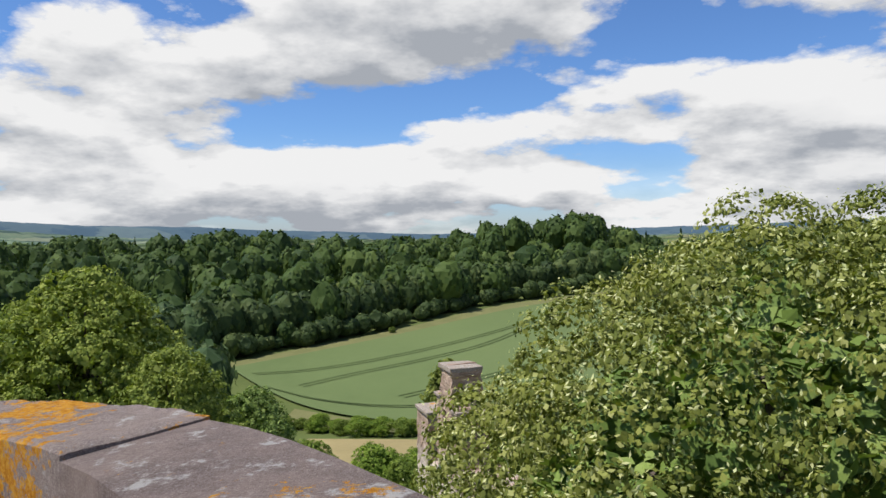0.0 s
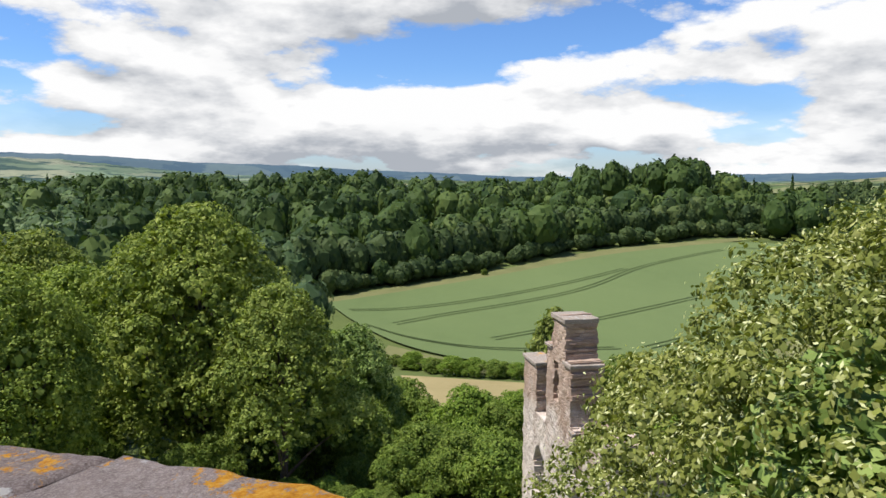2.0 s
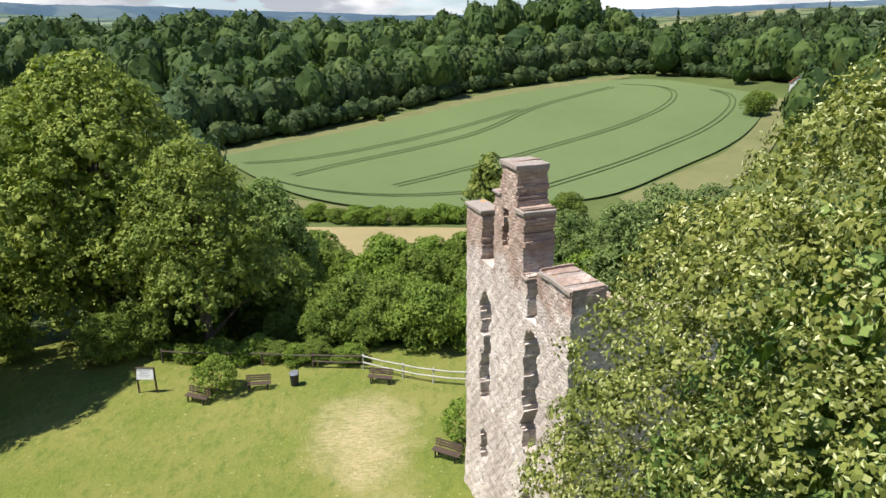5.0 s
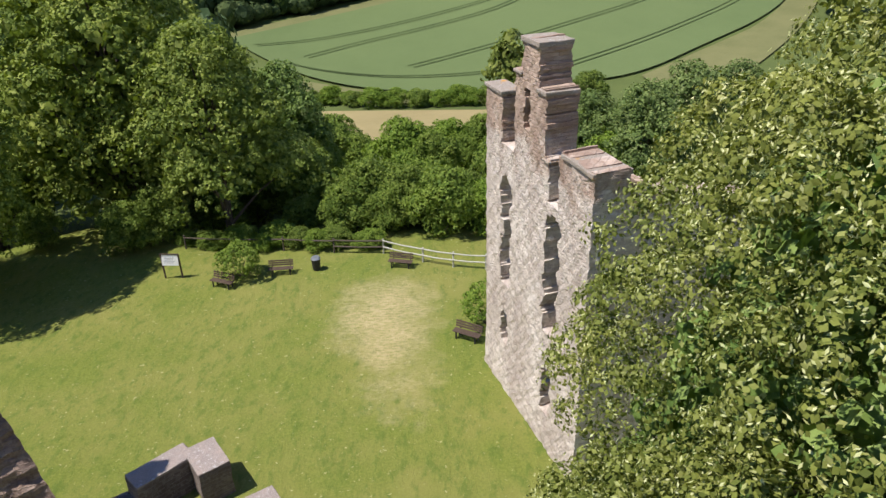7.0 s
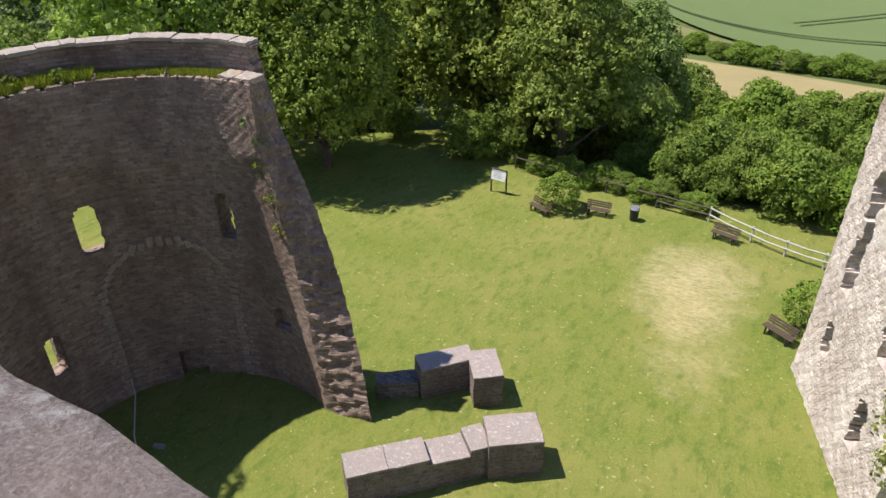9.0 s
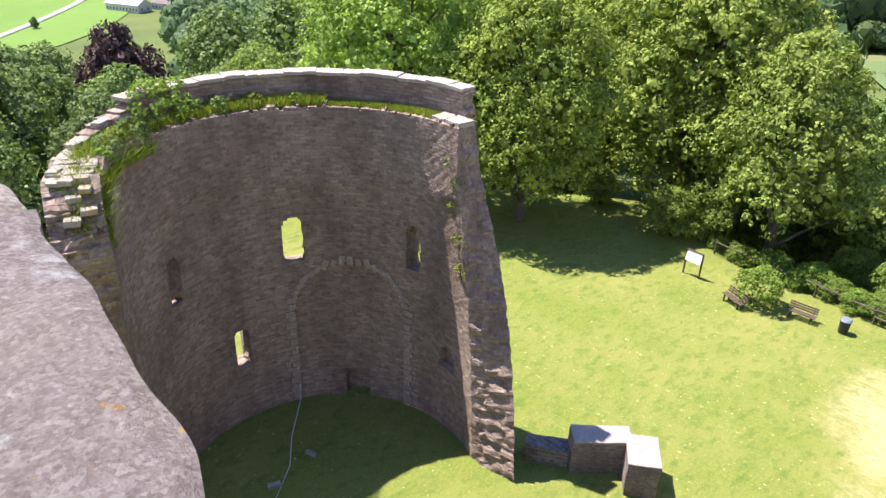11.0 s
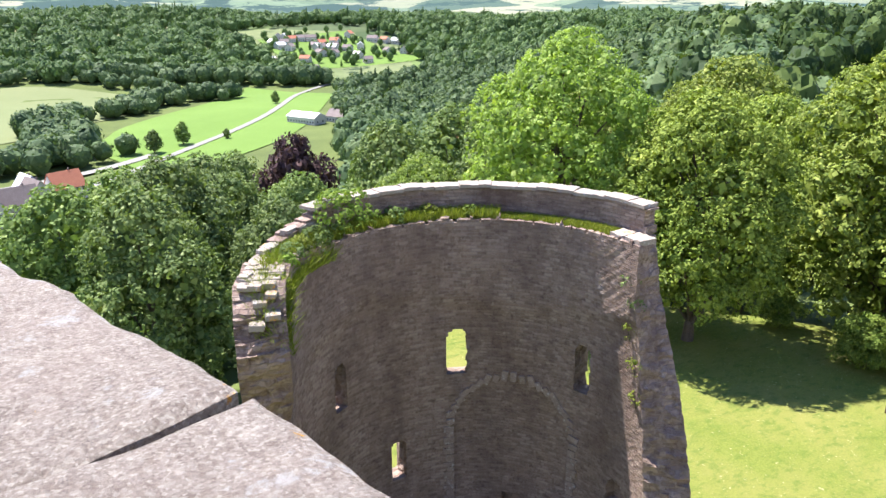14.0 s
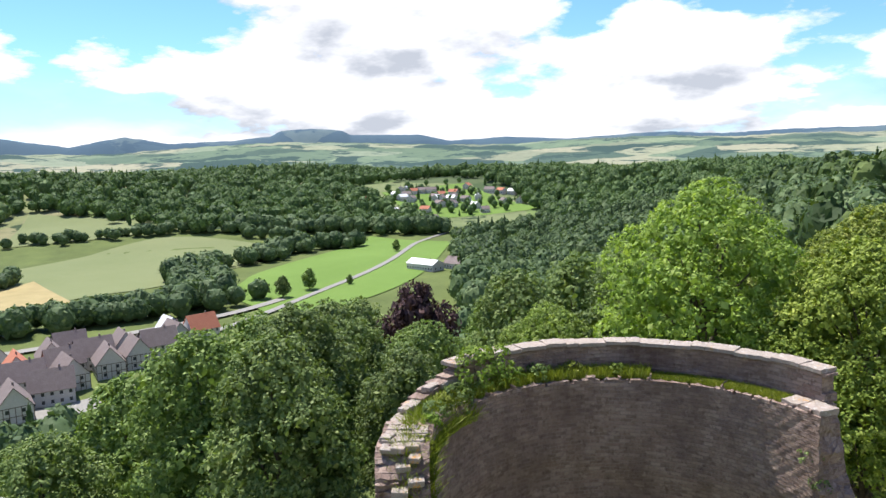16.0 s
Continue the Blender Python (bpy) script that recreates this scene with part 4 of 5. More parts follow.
def arc_slab(name, th0, th1, r0, r1, z0, z1, centre, mat, parent, shift, cuts=6, rough=0.015, seed=0, rise=None, label="", edge_of=None):
    """A stone slab that follows a circle; slightly uneven."""
    nu, nr = cuts + 1, max(3, int((r1 - r0) / ((th1 - th0) * r1 / cuts)) + 2)
    t, r = np.linspace(th0, th1, nu), np.linspace(r0, r1, nr)
    T, R = np.meshgrid(t, r, indexing="ij")
    if edge_of is not None:
        R = R * edge_of(T) / r1
    edge = np.minimum.reduce([(T - th0) * R, (th1 - T) * R, R - R[:, :1], R[:, -1:] - R])
    out = []
    for z, top in ((z1, 1), (z0, 0)):
        x, y = centre[0] + R * np.cos(T), centre[1] + R * np.sin(T)
        zz = np.full_like(x, z) + (rise(x, y) if rise else 0)
        if top:
            zz = zz + rough * wobble(x * 4 + seed, y * 4, seed) + rough * 0.5 * wobble(x * 13, y * 13, seed) - 0.008 * np.exp(-np.maximum(edge, 0) / 0.008)
        jit = 0.012 * wobble(x * 6, y * 6, seed + 2)
        out.append(np.stack([x + jit, y + jit, zz], -1).reshape(-1, 3))
    n = nu * nr
    idx = np.arange(n).reshape(nu, nr)
    a, b, c, d = idx[:-1, :-1].ravel(), idx[1:, :-1].ravel(), idx[1:, 1:].ravel(), idx[:-1, 1:].ravel()
    q = [np.stack([a, d, c, b], -1), np.stack([a + n, b + n, c + n, d + n], -1)]
    for line in (idx[:, 0], idx[::-1, -1], idx[0, ::-1], idx[-1]):
        q.append(np.stack([line[:-1], line[1:], line[1:] + n, line[:-1] + n], -1))
    me = mesh_np(name, np.concatenate(out), np.vstack(q), mat, smooth_shade=False)
    return under(part(name, me, parent, label), shift)


th = 91.0
i = 0
while th < 205:
    w = 6.2 + 2.5 * math.sin(i * 2.1)
    dz = 14.1 + 0.03 * math.sin(i * 1.7) - 0.12 * max(0, (88 - th) / 4)
    arc_slab("capstone", radians(th + 0.15), radians(min(205, th + w)), R_OUT - 0.6, R_OUT + 0.12, dz, dz + 0.13, RC, M_CAPSTONE, rot, ROT_SHIFT, 6, 0.02, i)
    th += w
    i += 1
for j, (t0, t1, z) in enumerate(((85.2, 92, 13.1), (92.5, 98, 13.08))):
    arc_slab("capstone", radians(t0), radians(t1), 6.0, 6.75, z - 0.05, z + 0.15, RC, M_CAPSTONE, rot, ROT_SHIFT, 5, 0.03, j + 20)
# loose stones along the broken crest
cr = np.random.default_rng(9)
for k in range(74):
    row = k % 3
    t = 205 + 50 * (k + cr.random()) / 74
    if t > 245 and (row == 0 or k % 2):
        continue
    r = (7.05, 6.65, 6.3)[row] + cr.uniform(-0.05, 0.05)
    z = float(top_left(t)) + (0.5 if t < 214 and row == 0 else 0.22 if t < 226 and row == 0 else 0.02)
    bm = bmesh.new()
    m = Matrix.Translation((RC.x + r * math.cos(radians(t)), RC.y + r * math.sin(radians(t)), z)) @ Matrix.Rotation(radians(t) + cr.uniform(-0.2, 0.2), 4, "Z") @ Matrix.Rotation(cr.uniform(-0.08, 0.08), 4, "X")
    add_box(bm, 0, 0, 0, cr.uniform(0.3, 0.5), cr.uniform(0.4, 0.8), cr.uniform(0.12, 0.2), m, 0.03)
    for v in bm.verts:
        v.co += 0.03 * noise.noise_vector(v.co * 4)
    under(part("stone", bm_mesh("stone", bm, M_CAPSTONE), rot), ROT_SHIFT)
# arch of blocked choir opening: voussoirs and jambs
AC, AR, AZ = 132.6 * k1, 2.5, 3.75
for k in range(23):
    a = math.pi * (k + 0.5) / 23
    bm = bmesh.new()
    ln = 0.42 + 0.08 * math.sin(k * 2.3)
    u = AC - (AR + ln / 2 - 0.02) * math.cos(a)
    z = AZ + (AR + ln / 2 - 0.02) * math.sin(a)
    t = u / R_IN
    m = Matrix.Translation((RC.x + (R_IN + 0.03) * math.cos(t), RC.y + (R_IN + 0.03) * math.sin(t), z)) @ Matrix.Rotation(t + math.pi / 2, 4, "Z") @ Matrix.Rotation(-(a - math.pi / 2), 4, "Y")
    add_box(bm, 0, 0, 0, 0.25, 0.22, ln, m, 0.025)
    under(part("voussoir", bm_mesh("voussoir", bm, M_DRESSED), rot), ROT_SHIFT)
for side in (-1, 1):
    z = -0.7
    k = 0
    while z < AZ - 0.1:
        h = 0.3 + 0.1 * math.sin(k * 1.9 + side)
        t = (AC + side * (AR + 0.13 + 0.05 * (k % 2))) / R_IN
        bm = bmesh.new()
        m = Matrix.Translation((RC.x + (R_IN + 0.04) * math.cos(t), RC.y + (R_IN + 0.04) * math.sin(t), z + h / 2)) @ Matrix.Rotation(t + math.pi / 2, 4, "Z")
        add_box(bm, 0, 0, 0, 0.34 + 0.12 * (k % 2), 0.24, h - 0.02, m, 0.02)
        under(part("jamb_stone", bm_mesh("jamb_stone", bm, M_DRESSED), rot), ROT_SHIFT)
        z += h
        k += 1
tagged(rot, "broken half of a round stone chapel with small arched windows", "ruin")

# grass and weeds on the rotunda's ledge
rng = np.random.default_rng(5)


def tufts(name, th0, th1, r0, r1, z, count, size, mat, label, drop=0.0, lean=0.25):
    th = np.radians(rng.uniform(th0, th1, count))
    r = rng.uniform(r0, r1, count)
    zz = (np.interp(np.degrees(th), z[0], z[1]) if isinstance(z, tuple) else z) - drop * np.clip((6.4 - r), 0, 1)
    at = np.stack([RC.x + r * np.cos(th), RC.y + r * np.sin(th), zz], -1)
    h = size * rng.uniform(0.5, 1.4, count)
    tilt = rng.normal(size=(count, 2)) * lean
    tip = at + np.stack([tilt[:, 0] * h, tilt[:, 1] * h, h], -1)
    a = rng.uniform(0, 6.28, count)
    s = np.stack([np.cos(a), np.sin(a), 0 * a], -1) * (0.01 + 0.012 * rng.random(count))[:, None]
    v = np.stack([at - s, at + s, tip + s * 0.3, tip - s * 0.3], 1).reshape(-1, 3)
    return tagged(new(name, mesh_np(name, v, np.arange(4 * count).reshape(-1, 4), mat)), label, "grass", kind="stuff")


tufts("ledge_grass", 98, 176, 6.05, 6.8, 13.08, 16000, 0.11, L_GRASSY, "yellow-green moss and grass on the wall ledge")
tufts("tall_ledge_grass", 140, 206, 6.05, 6.9, 13.08, 6000, 0.3, L_GRASSY, "tall grass and weeds on the wall ledge")
tufts("broken_wall_grass", 206, 254, 5.75, 6.75, ([206, 222, 236, 246, 252, 256], [13.1, 13.2, 13.2, 12.9, 12.2, 11.5]), 6000, 0.34, L_GRASSY, "long grass hanging over the broken wall", 0.9, 0.6)


def bush(name, x, y, z, wide, high, leaf, count, mat, seed, label, category="bush", lobes=9):
    r = np.random.default_rng(seed)
    hp = heap(r, wide, 0.1 * high, high, lobes, "round", 0.42)
    at, out, _ = crown_points(r, hp, count // 10, 10, leaf * 1.3, 0.2)
    v, f = leaves(r, at, out, leaf)
    ob = root(name, x, y, z)
    for px, py, pz, pr in hp[:5]:
        bm = bmesh.new()
        add_tube(bm, [(px * 0.1, py * 0.1, -0.1), (px * 0.5, py * 0.5, pz * 0.6), (px, py, pz)], [0.05, 0.035, 0.012], 5)
        part("stem", bm_mesh("stem", bm, M_BARK), ob)
    part("crown", mesh_np("crown", v, f, mat), ob)
    return tagged(ob, label, category)


def on_wall(th, r):
    return RC.x + r * math.cos(radians(th)), RC.y + r * math.sin(radians(th))


bush("ledge_bush", *on_wall(197, 6.5), 13.05, 2.3, 1.5, 0.13, 1900, L_SHRUB, 61, "leafy elder bush rooted on the wall ledge")
bush("wall_weed", *on_wall(212, 6.25), 12.9, 1.3, 0.8, 0.1, 700, L_OAK, 62, "dark weeds growing from the broken wall")

for k, (t, r, w) in enumerate(((203, 6.3, 1.2), (208, 6.2, 0.8), (218, 6.3, 0.9), (226, 6.2, 1.0), (232, 6.1, 0.7), (240, 6.2, 0.9), (247, 6.3, 0.7), (150, 6.4, 0.7), (164, 6.5, 0.8), (176, 6.4, 0.9), (186, 6.4, 1.1))):
    bush("wall_weed", *on_wall(t, r), 13.05 if t < 236 else 12.7 if t < 244 else 12.0, w, w * 0.6, 0.09, 520, (L_OAK, L_SHRUB, L_GRASSY)[k % 3], 80 + k, "weeds rooted in the broken wall top")
# plants clinging to the broken right-hand end
for k, (t, z) in enumerate(((86, 9.6), (84, 10.6), (82, 8.4), (88, 11.4), (80, 7.2))):
    bush("wall_weed", *on_wall(t, 6.05), z, 0.75, 0.55, 0.08, 300, (L_GRASSY, L_OAK)[k % 2], 100 + k, "dry weeds clinging to the broken wall end")

# low ruined walls on the lawn


def low_wall(pieces, label):
    """pieces: (x0, y0, x1, y1, width, height) one after another."""
    x0, y0 = pieces[0][:2]
    ob = root("low_wall", x0, y0, float(lawn_height(x0, y0)))
    for x0, y0, x1, y1, w, h in pieces:
        ln = math.hypot(x1 - x0, y1 - y0)
        t = math.atan2(y1 - y0, x1 - x0)
        bm = bmesh.new()
        m = Matrix.Translation(((x0 + x1) / 2, (y0 + y1) / 2, float(lawn_height(x0, y0)) - 0.3)) @ Matrix.Rotation(t, 4, "Z")
        add_box(bm, 0, 0, (h + 0.3) / 2, ln, w, h + 0.3, m)
        bmesh.ops.subdivide_edges(bm, edges=bm.edges[:], cuts=9, use_grid_fill=True)
        for v in bm.verts:
            v.co += 0.045 * noise.noise_vector(v.co * 1.6) + 0.02 * noise.noise_vector(v.co * 6)
        under(part("wall_block", bm_mesh("wall_block", bm, M_LOW), ob), ob.location)
        if h < 1:
            continue
        bm = bmesh.new()
        n = max(1, round(ln / 1.7))
        for k in range(n):
            add_box(bm, -ln / 2 + ln * (k + 0.5) / n, 0.01 * (-1) ** k, h + 0.3 + 0.01, ln / n - 0.015, w + 0.03, 0.09 + 0.02 * (k % 2), m, 0.02)
        bmesh.ops.subdivide_edges(bm, edges=bm.edges[:], cuts=3, use_grid_fill=True)
        for v in bm.verts:
            v.co += 0.03 * noise.noise_vector(v.co * 2.1)
        under(part("top_slab", bm_mesh("top_slab", bm, M_SLAB), ob, "lichen-flecked slab on the wall top"), ob.location)
    return tagged(ob, label, "wall")


low_wall([(-15.0, 23.0, -13.3, 24.75, 1.0, 1.6), (-13.0, 25.0, -11.95, 23.55, 1.25, 1.6), (-16.6, 22.1, -15.1, 23.1, 0.8, 0.85)], "low L-shaped stone wall stub with flat slabs")
low_wall([(-14.6, 16.95, -12.4, 19.05, 1.15, 1.55), (-12.4, 19.05, -11.3, 20.1, 1.2, 1.25), (-11.3, 20.1, -10.7, 20.7, 1.2, 1.5), (-10.7, 20.6, -9.0, 21.75, 1.5, 1.75)], "long low stepped stone wall on the lawn")

# ---------------------------------------------------------------- the tower under the camera
TC, TR = (-4.0, -1.56), 5.2


def coping_rise(x, y):
    return 0.075 * np.asarray(x)


tower = root("round_tower", *TC, float(lawn_height(*TC)))
T_SHIFT = Vector(tower.location)


def drum(name, r0, r1, z0, z1, mat, label, rise=None, seg=72):
    v, f = [], []
    for k in range(seg):
        a = 2 * math.pi * k / seg
        for r, z in ((r1, z0), (r1, z1), (r0, z1), (r0, z0)):
            x, y = TC[0] + r * math.cos(a), TC[1] + r * math.sin(a)
            v.append((x, y, z + (float(rise(x, y)) if rise and z == z1 else 0)))
    for k in range(seg):
        j = (k + 1) % seg
        for e in range(4):
            f.append((4 * k + e, 4 * j + e, 4 * j + (e + 1) % 4, 4 * k + (e + 1) % 4))
    uv = [(2 * math.pi * TC_R * (i // 4) / seg, p[2]) for i, p in enumerate(v)]
    return under(part(name, mesh_np(name, v, f, mat, uv=uv), tower, label), T_SHIFT)


TC_R = TR
drum("tower_wall", 3.6, 4.92, -1.2, 19.5, M_TOWER, "round rubble tower wall")
drum("parapet_wall", 4.76, 4.92, 19.5, 20.62, M_TOWER, "breast-high parapet wall", coping_rise)
drum("platform", 0.02, 4.78, 19.2, 19.48, M_TOWER, "flagged viewing platform")
n_slab = 26


def coping_edge(t):
    """The parapet is not quite round: its outer edge by direction."""
    return np.interp(np.degrees(t) % 360, [0, 37, 50, 58, 66, 72, 78, 81, 84, 87, 90, 94, 97, 100, 104, 107, 112, 118, 125, 132, 145, 360], [5.2, 5.22, 5.25, 5.16, 5.0, 4.99, 5.05, 5.1, 5.13, 5.155, 5.165, 5.165, 5.17, 5.185, 5.185, 5.19, 5.235, 5.3, 5.38, 5.38, 5.3, 5.2])


for k in range(n_slab):
    a0, a1 = 360 * k / n_slab + 6, 360 * (k + 1) / n_slab + 6
    near = 40 < (a0 % 360) < 125
    mat = M_COPING_ORANGE if 58 < a0 < 70 else M_COPING_YELLOW if 70 < a0 < 80 or 45 < a0 < 50 else M_COPING if a0 < 62 else M_COPING_PALE
    arc_slab("coping_slab", radians(a0 + 0.03), radians(a1 - 0.03), 4.8, TR, 20.63, 20.85 + 0.003 * math.sin(k * 2.7), TC, mat, tower, T_SHIFT, 90 if near else 6, 0.008 if near else 0.004, k, coping_rise, "", coping_edge)
tagged(tower, "round castle keep with a lichen-covered stone parapet", "tower")

# ---------------------------------------------------------------- trees


def place_tree(kind, x, y, turn, size, squash=1.0, label=""):
    ob = copy_thing(kind, Matrix.Translation((x, y, float(terrain(x, y)) - 0.15)) @ Matrix.Rotation(radians(turn), 4, "Z"))
    ob.scale = (size * squash, size * squash, size)
    if label:
        tagged(ob, label)
    return ob


def linden():
    """The big flowering linden in front of the tower: leaves and pale bracts in tufts."""
    r = np.random.default_rng(21)
    cx, cy, cz, half, tall = 6.1, 9.6, 11.05, 8.0, 10.9
    ob = root("linden_tree", cx, cy, float(terrain(cx, cy)))
    lob = []
    for k in range(110):
        f = 1 - 1.72 * (k + 0.5) / 110
        a = k * 2.39996 + r.uniform(-0.3, 0.3)
        rr = r.uniform(1.25, 2.1)
        flat = math.sqrt(1 - f * f)
        lob.append(((half - rr) * flat * math.cos(a), (half - rr) * flat * math.sin(a), cz + (tall - rr) * f, rr))
    lob += [(-5.0, 1.0, 5.6, 2.1), (-3.5, 3.8, 5.0, 2.2), (-5.6, -1.2, 6.4, 1.9)]
    lob = np.array(lob)
    at, out, tuft = crown_points(r, lob, 13000, 30, 0.23, 0.12)
    v, f = leaves(r, at, out, 0.08, 0.7, 0.75)
    part("crown", mesh_np("crown", v, f, L_LINDEN), ob)
    pick = r.random(len(at)) < 0.24
    at2 = at[pick] + out[pick] * r.uniform(0.02, 0.14, (pick.sum(), 1))
    v, f = leaves(r, at2, out[pick], 0.066, 0.9, 0.4)
    part("blossom", mesh_np("blossom", v, f, L_BRACT), ob, "pale yellow linden bracts and blossom")
    # inner leaves take the darker oak colour, painting in the shade inside the crown
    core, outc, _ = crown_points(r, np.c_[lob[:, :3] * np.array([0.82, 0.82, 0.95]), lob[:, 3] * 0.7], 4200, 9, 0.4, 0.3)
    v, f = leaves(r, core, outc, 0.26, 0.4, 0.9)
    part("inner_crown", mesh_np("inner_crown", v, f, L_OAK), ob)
    grow_trunk(r, lob[::4], 0.5, 13.0, ob)
    return tagged(ob, "large flowering linden tree with pale yellow bracts", "tree")


linden()
maple = tree_kind("maple_tree", 31, 18.5, 23.6, 3.0, L_MAPLE, 0.31, 3000, 14, "round", 56, "tall dense maple tree at the lawn's edge", None, 0.22)
maple.location = (-27.5, 55.5, float(terrain(-27.5, 55.5)) - 0.2)
young = tree_kind("young_maple", 33, 15.0, 15.6, 4.4, L_YOUNG, 0.25, 1500, 14, "cone", 30, "young cone-shaped maple beside the lawn", None, 0.24)
young.location = (-18.6, 50.5, float(terrain(-18.6, 50.5)) + 0.2)
ash = tree_kind("ash_tree", 35, 17.5, 20.5, 1.5, L_ASH, 0.27, 2300, 14, "round", 46, "bright green ash tree behind the ruin", None, 0.22)
ash.location = (-42.5, 37.5, float(terrain(-42.5, 37.5)) - 0.2)
oak = tree_kind("oak_tree", 37, 13.0, 18.0, 1.0, L_OAK, 0.33, 1150, 13, "round", 22, "dark green oak on the wooded slope")
oak.location = (-78, 23, float(terrain(-78, 23)) - 0.2)
shrub = tree_kind("hazel_shrub", 39, 6.0, 5.0, 0.2, L_SHRUB, 0.2, 520, 12, "round", 12, "leafy hazel shrub on the slope below the lawn", 0.09)
sapling = tree_kind("sapling", 47, 2.0, 14.9, 11.5, L_MAPLE, 0.22, 190, 9, "tall", 9, "slender sapling rising behind the gable wall", 0.1)
sapling.location = (0.45, 36.0, float(lawn_height(0.45, 36.0)))
shrub.location = (-8, 50, float(terrain(-8, 50)) - 0.2)
larch = tree_kind("larch_tree", 41, 6.5, 17.0, 2.0, L_OAK, 0.26, 700, 10, "cone", 20, "slender larch among broadleaf trees")
larch.location = (-74, 2, float(terrain(-74, 2)) - 0.2)

for x, y, turn, size in ((-40, 57, 80, 0.85), (-33, 41, 200, 0.72), (-47, 62, 10, 1.02), (-54, 52, 140, 0.95), (-33, 66, 250, 0.9)):
    place_tree(maple, x, y, turn, size)
for x, y, turn, size in ((-17, 66, 40, 0.75), (-24, 62, 190, 0.8), (-76, 50, 0, 1.35), (-90, 70, 120, 1.6), (-70, 38, 60, 1.15), (-88, 33, 70, 0.92), (-60, 24, 150, 0.84), (-60, 45, 20, 1.2),
                         (-64, 14, 20, 1.12), (-54, 20, 215, 0.75), (-52, 10, 100, 0.95), (-90, 14, 210, 1.42), (-70, -6, 45, 1.06), (-66, 6, 140, 1.22), (-60, -12, 300, 0.8), (-84, 0, 90, 1.35), (-100, 25, 260, 1.38),
                         (-108, 8, 10, 1.65), (-95, -12, 75, 1.2), (-120, 60, 33, 1.3), (-120, 35, 222, 1.47), (-70, 62, 300, 1.3), (-52, 76, 35, 1.0), (-30, 82, 135, 0.9), (-62, 88, 75, 1.15), (-75, -22, 11, 0.9)):
    place_tree(oak, x, y, turn, size)
for x, y, turn, size in ((15, 61, 15, 0.62), (20, 66, 130, 0.7), (11, 66, 250, 0.55), (26, 70, 40, 0.7)):
    place_tree(oak, x, y, turn, size, 1.15)
for x, y, turn, size in ((-61, 37, 90, 0.8), (-100, 58, 33, 1.0)):
    place_tree(ash, x, y, turn, size)
for x, y, turn, size in ((12.5, 62, 30, 1.25), (9, 60, 120, 1.0), (17, 66, 220, 1.2), (-46, 8, 30, 0.9), (-44, 2, 150, 0.9), (-41, 10, 250, 0.8), (-24.2, 46.6, 80, 0.72), (-22.8, 48.3, 10, 0.8), (-31, 48, 60, 0.6), (-36, 48, 160, 0.55)):
    place_tree(shrub, x, y, turn, size)
rng = np.random.default_rng(8)
for k in range(16):
    f = k / 15
    place_tree(shrub, -9.5 + 17 * f + rng.uniform(-0.6, 0.6), 48.6 - 3.2 * f + (k % 3) * 1.8, rng.uniform(0, 360), rng.uniform(0.6, 0.95))
k = 0
while k < 46:
    x, y = rng.uniform(-22, 14), rng.uniform(47.5, 92)
    if terrain(x, y) > -1.4 or (y < 56 and x < -14):
        continue
    place_tree(shrub, x, y, rng.uniform(0, 360), rng.uniform(0.55, 1.1) * (0.75 + 0.5 * (y > 56)))
    k += 1
for k in range(17):
    f = k / 16
    place_tree(shrub, -32 + 44 * f + rng.uniform(-1, 1), 149 - 13 * math.sin(f * 2.4) + rng.uniform(-2, 2), rng.uniform(0, 360), rng.uniform(0.5, 0.85), 1.3, "hedge shrub between meadow and wheat")
for x, y, s in ((-40, 138, 1.7), (-48, 130, 1.9), (-34, 126, 1.5), (-54, 150, 1.8), (10, 112, 1.3), (16, 118, 1.5), (24, 126, 1.4), (14, 100, 1.2), (106, 232, 1.6), (-16, 247, 0.5), (112, 238, 1.3), (-46, 112, 1.9), (-36, 106, 1.6), (-28, 100, 1.5)):
    place_tree(shrub, x, y, rng.uniform(0, 360), s)

# ---------------------------------------------------------------- woods


def tuft_tree(seed, shape, cuts=2, count=170, blade=0.27):
    """A small stand-in crown for far woods: a lumpy body with leaf tufts, unit size."""
    r = np.random.default_rng(seed)
    bm = bmesh.new()
    bmesh.ops.create_icosphere(bm, subdivisions=cuts, radius=1.0)
    v = np.array([p.co for p in bm.verts])
    f = np.array([[q.index for q in p.verts] for p in bm.faces])
    bm.free()
    lump = 1 + 0.2 * wobble(v[:, 0] * 2.1 + seed, v[:, 1] * 2.1, v[:, 2] * 2.1) + 0.1 * wobble(v[:, 0] * 5, v[:, 1] * 5 + seed, v[:, 2] * 5)
    v = v * (lump * 0.86)[:, None]
    if shape == "spire":
        w = np.clip(1.05 - (v[:, 2] + 1) / 2, 0.08, 1)
        v = np.c_[v[:, 0] * w * 0.75, v[:, 1] * w * 0.75, v[:, 2] * 1.5]
    d = unit(r, count)
    d[:, 2] = np.abs(d[:, 2]) * 1.1 - 0.25
    at = d * r.uniform(0.84, 1.08, (count, 1)) * (1 + 0.2 * wobble(d[:, 0] * 2.1 + seed, d[:, 1] * 2.1, d[:, 2] * 2.1))[:, None]
    if shape == "spire":
        w = np.clip(1.05 - (at[:, 2] + 1) / 2, 0.08, 1)[:, None]
        at = np.c_[at[:, :2] * w * 0.8, at[:, 2:] * 1.5]
    lv, lf = leaves(r, at, d, blade, 0.3, 0.85)
    tri = np.vstack([lf[:, [0, 1, 2]], lf[:, [0, 2, 3]]]) + len(v)
    return np.vstack([v, lv]), np.vstack([f, tri])


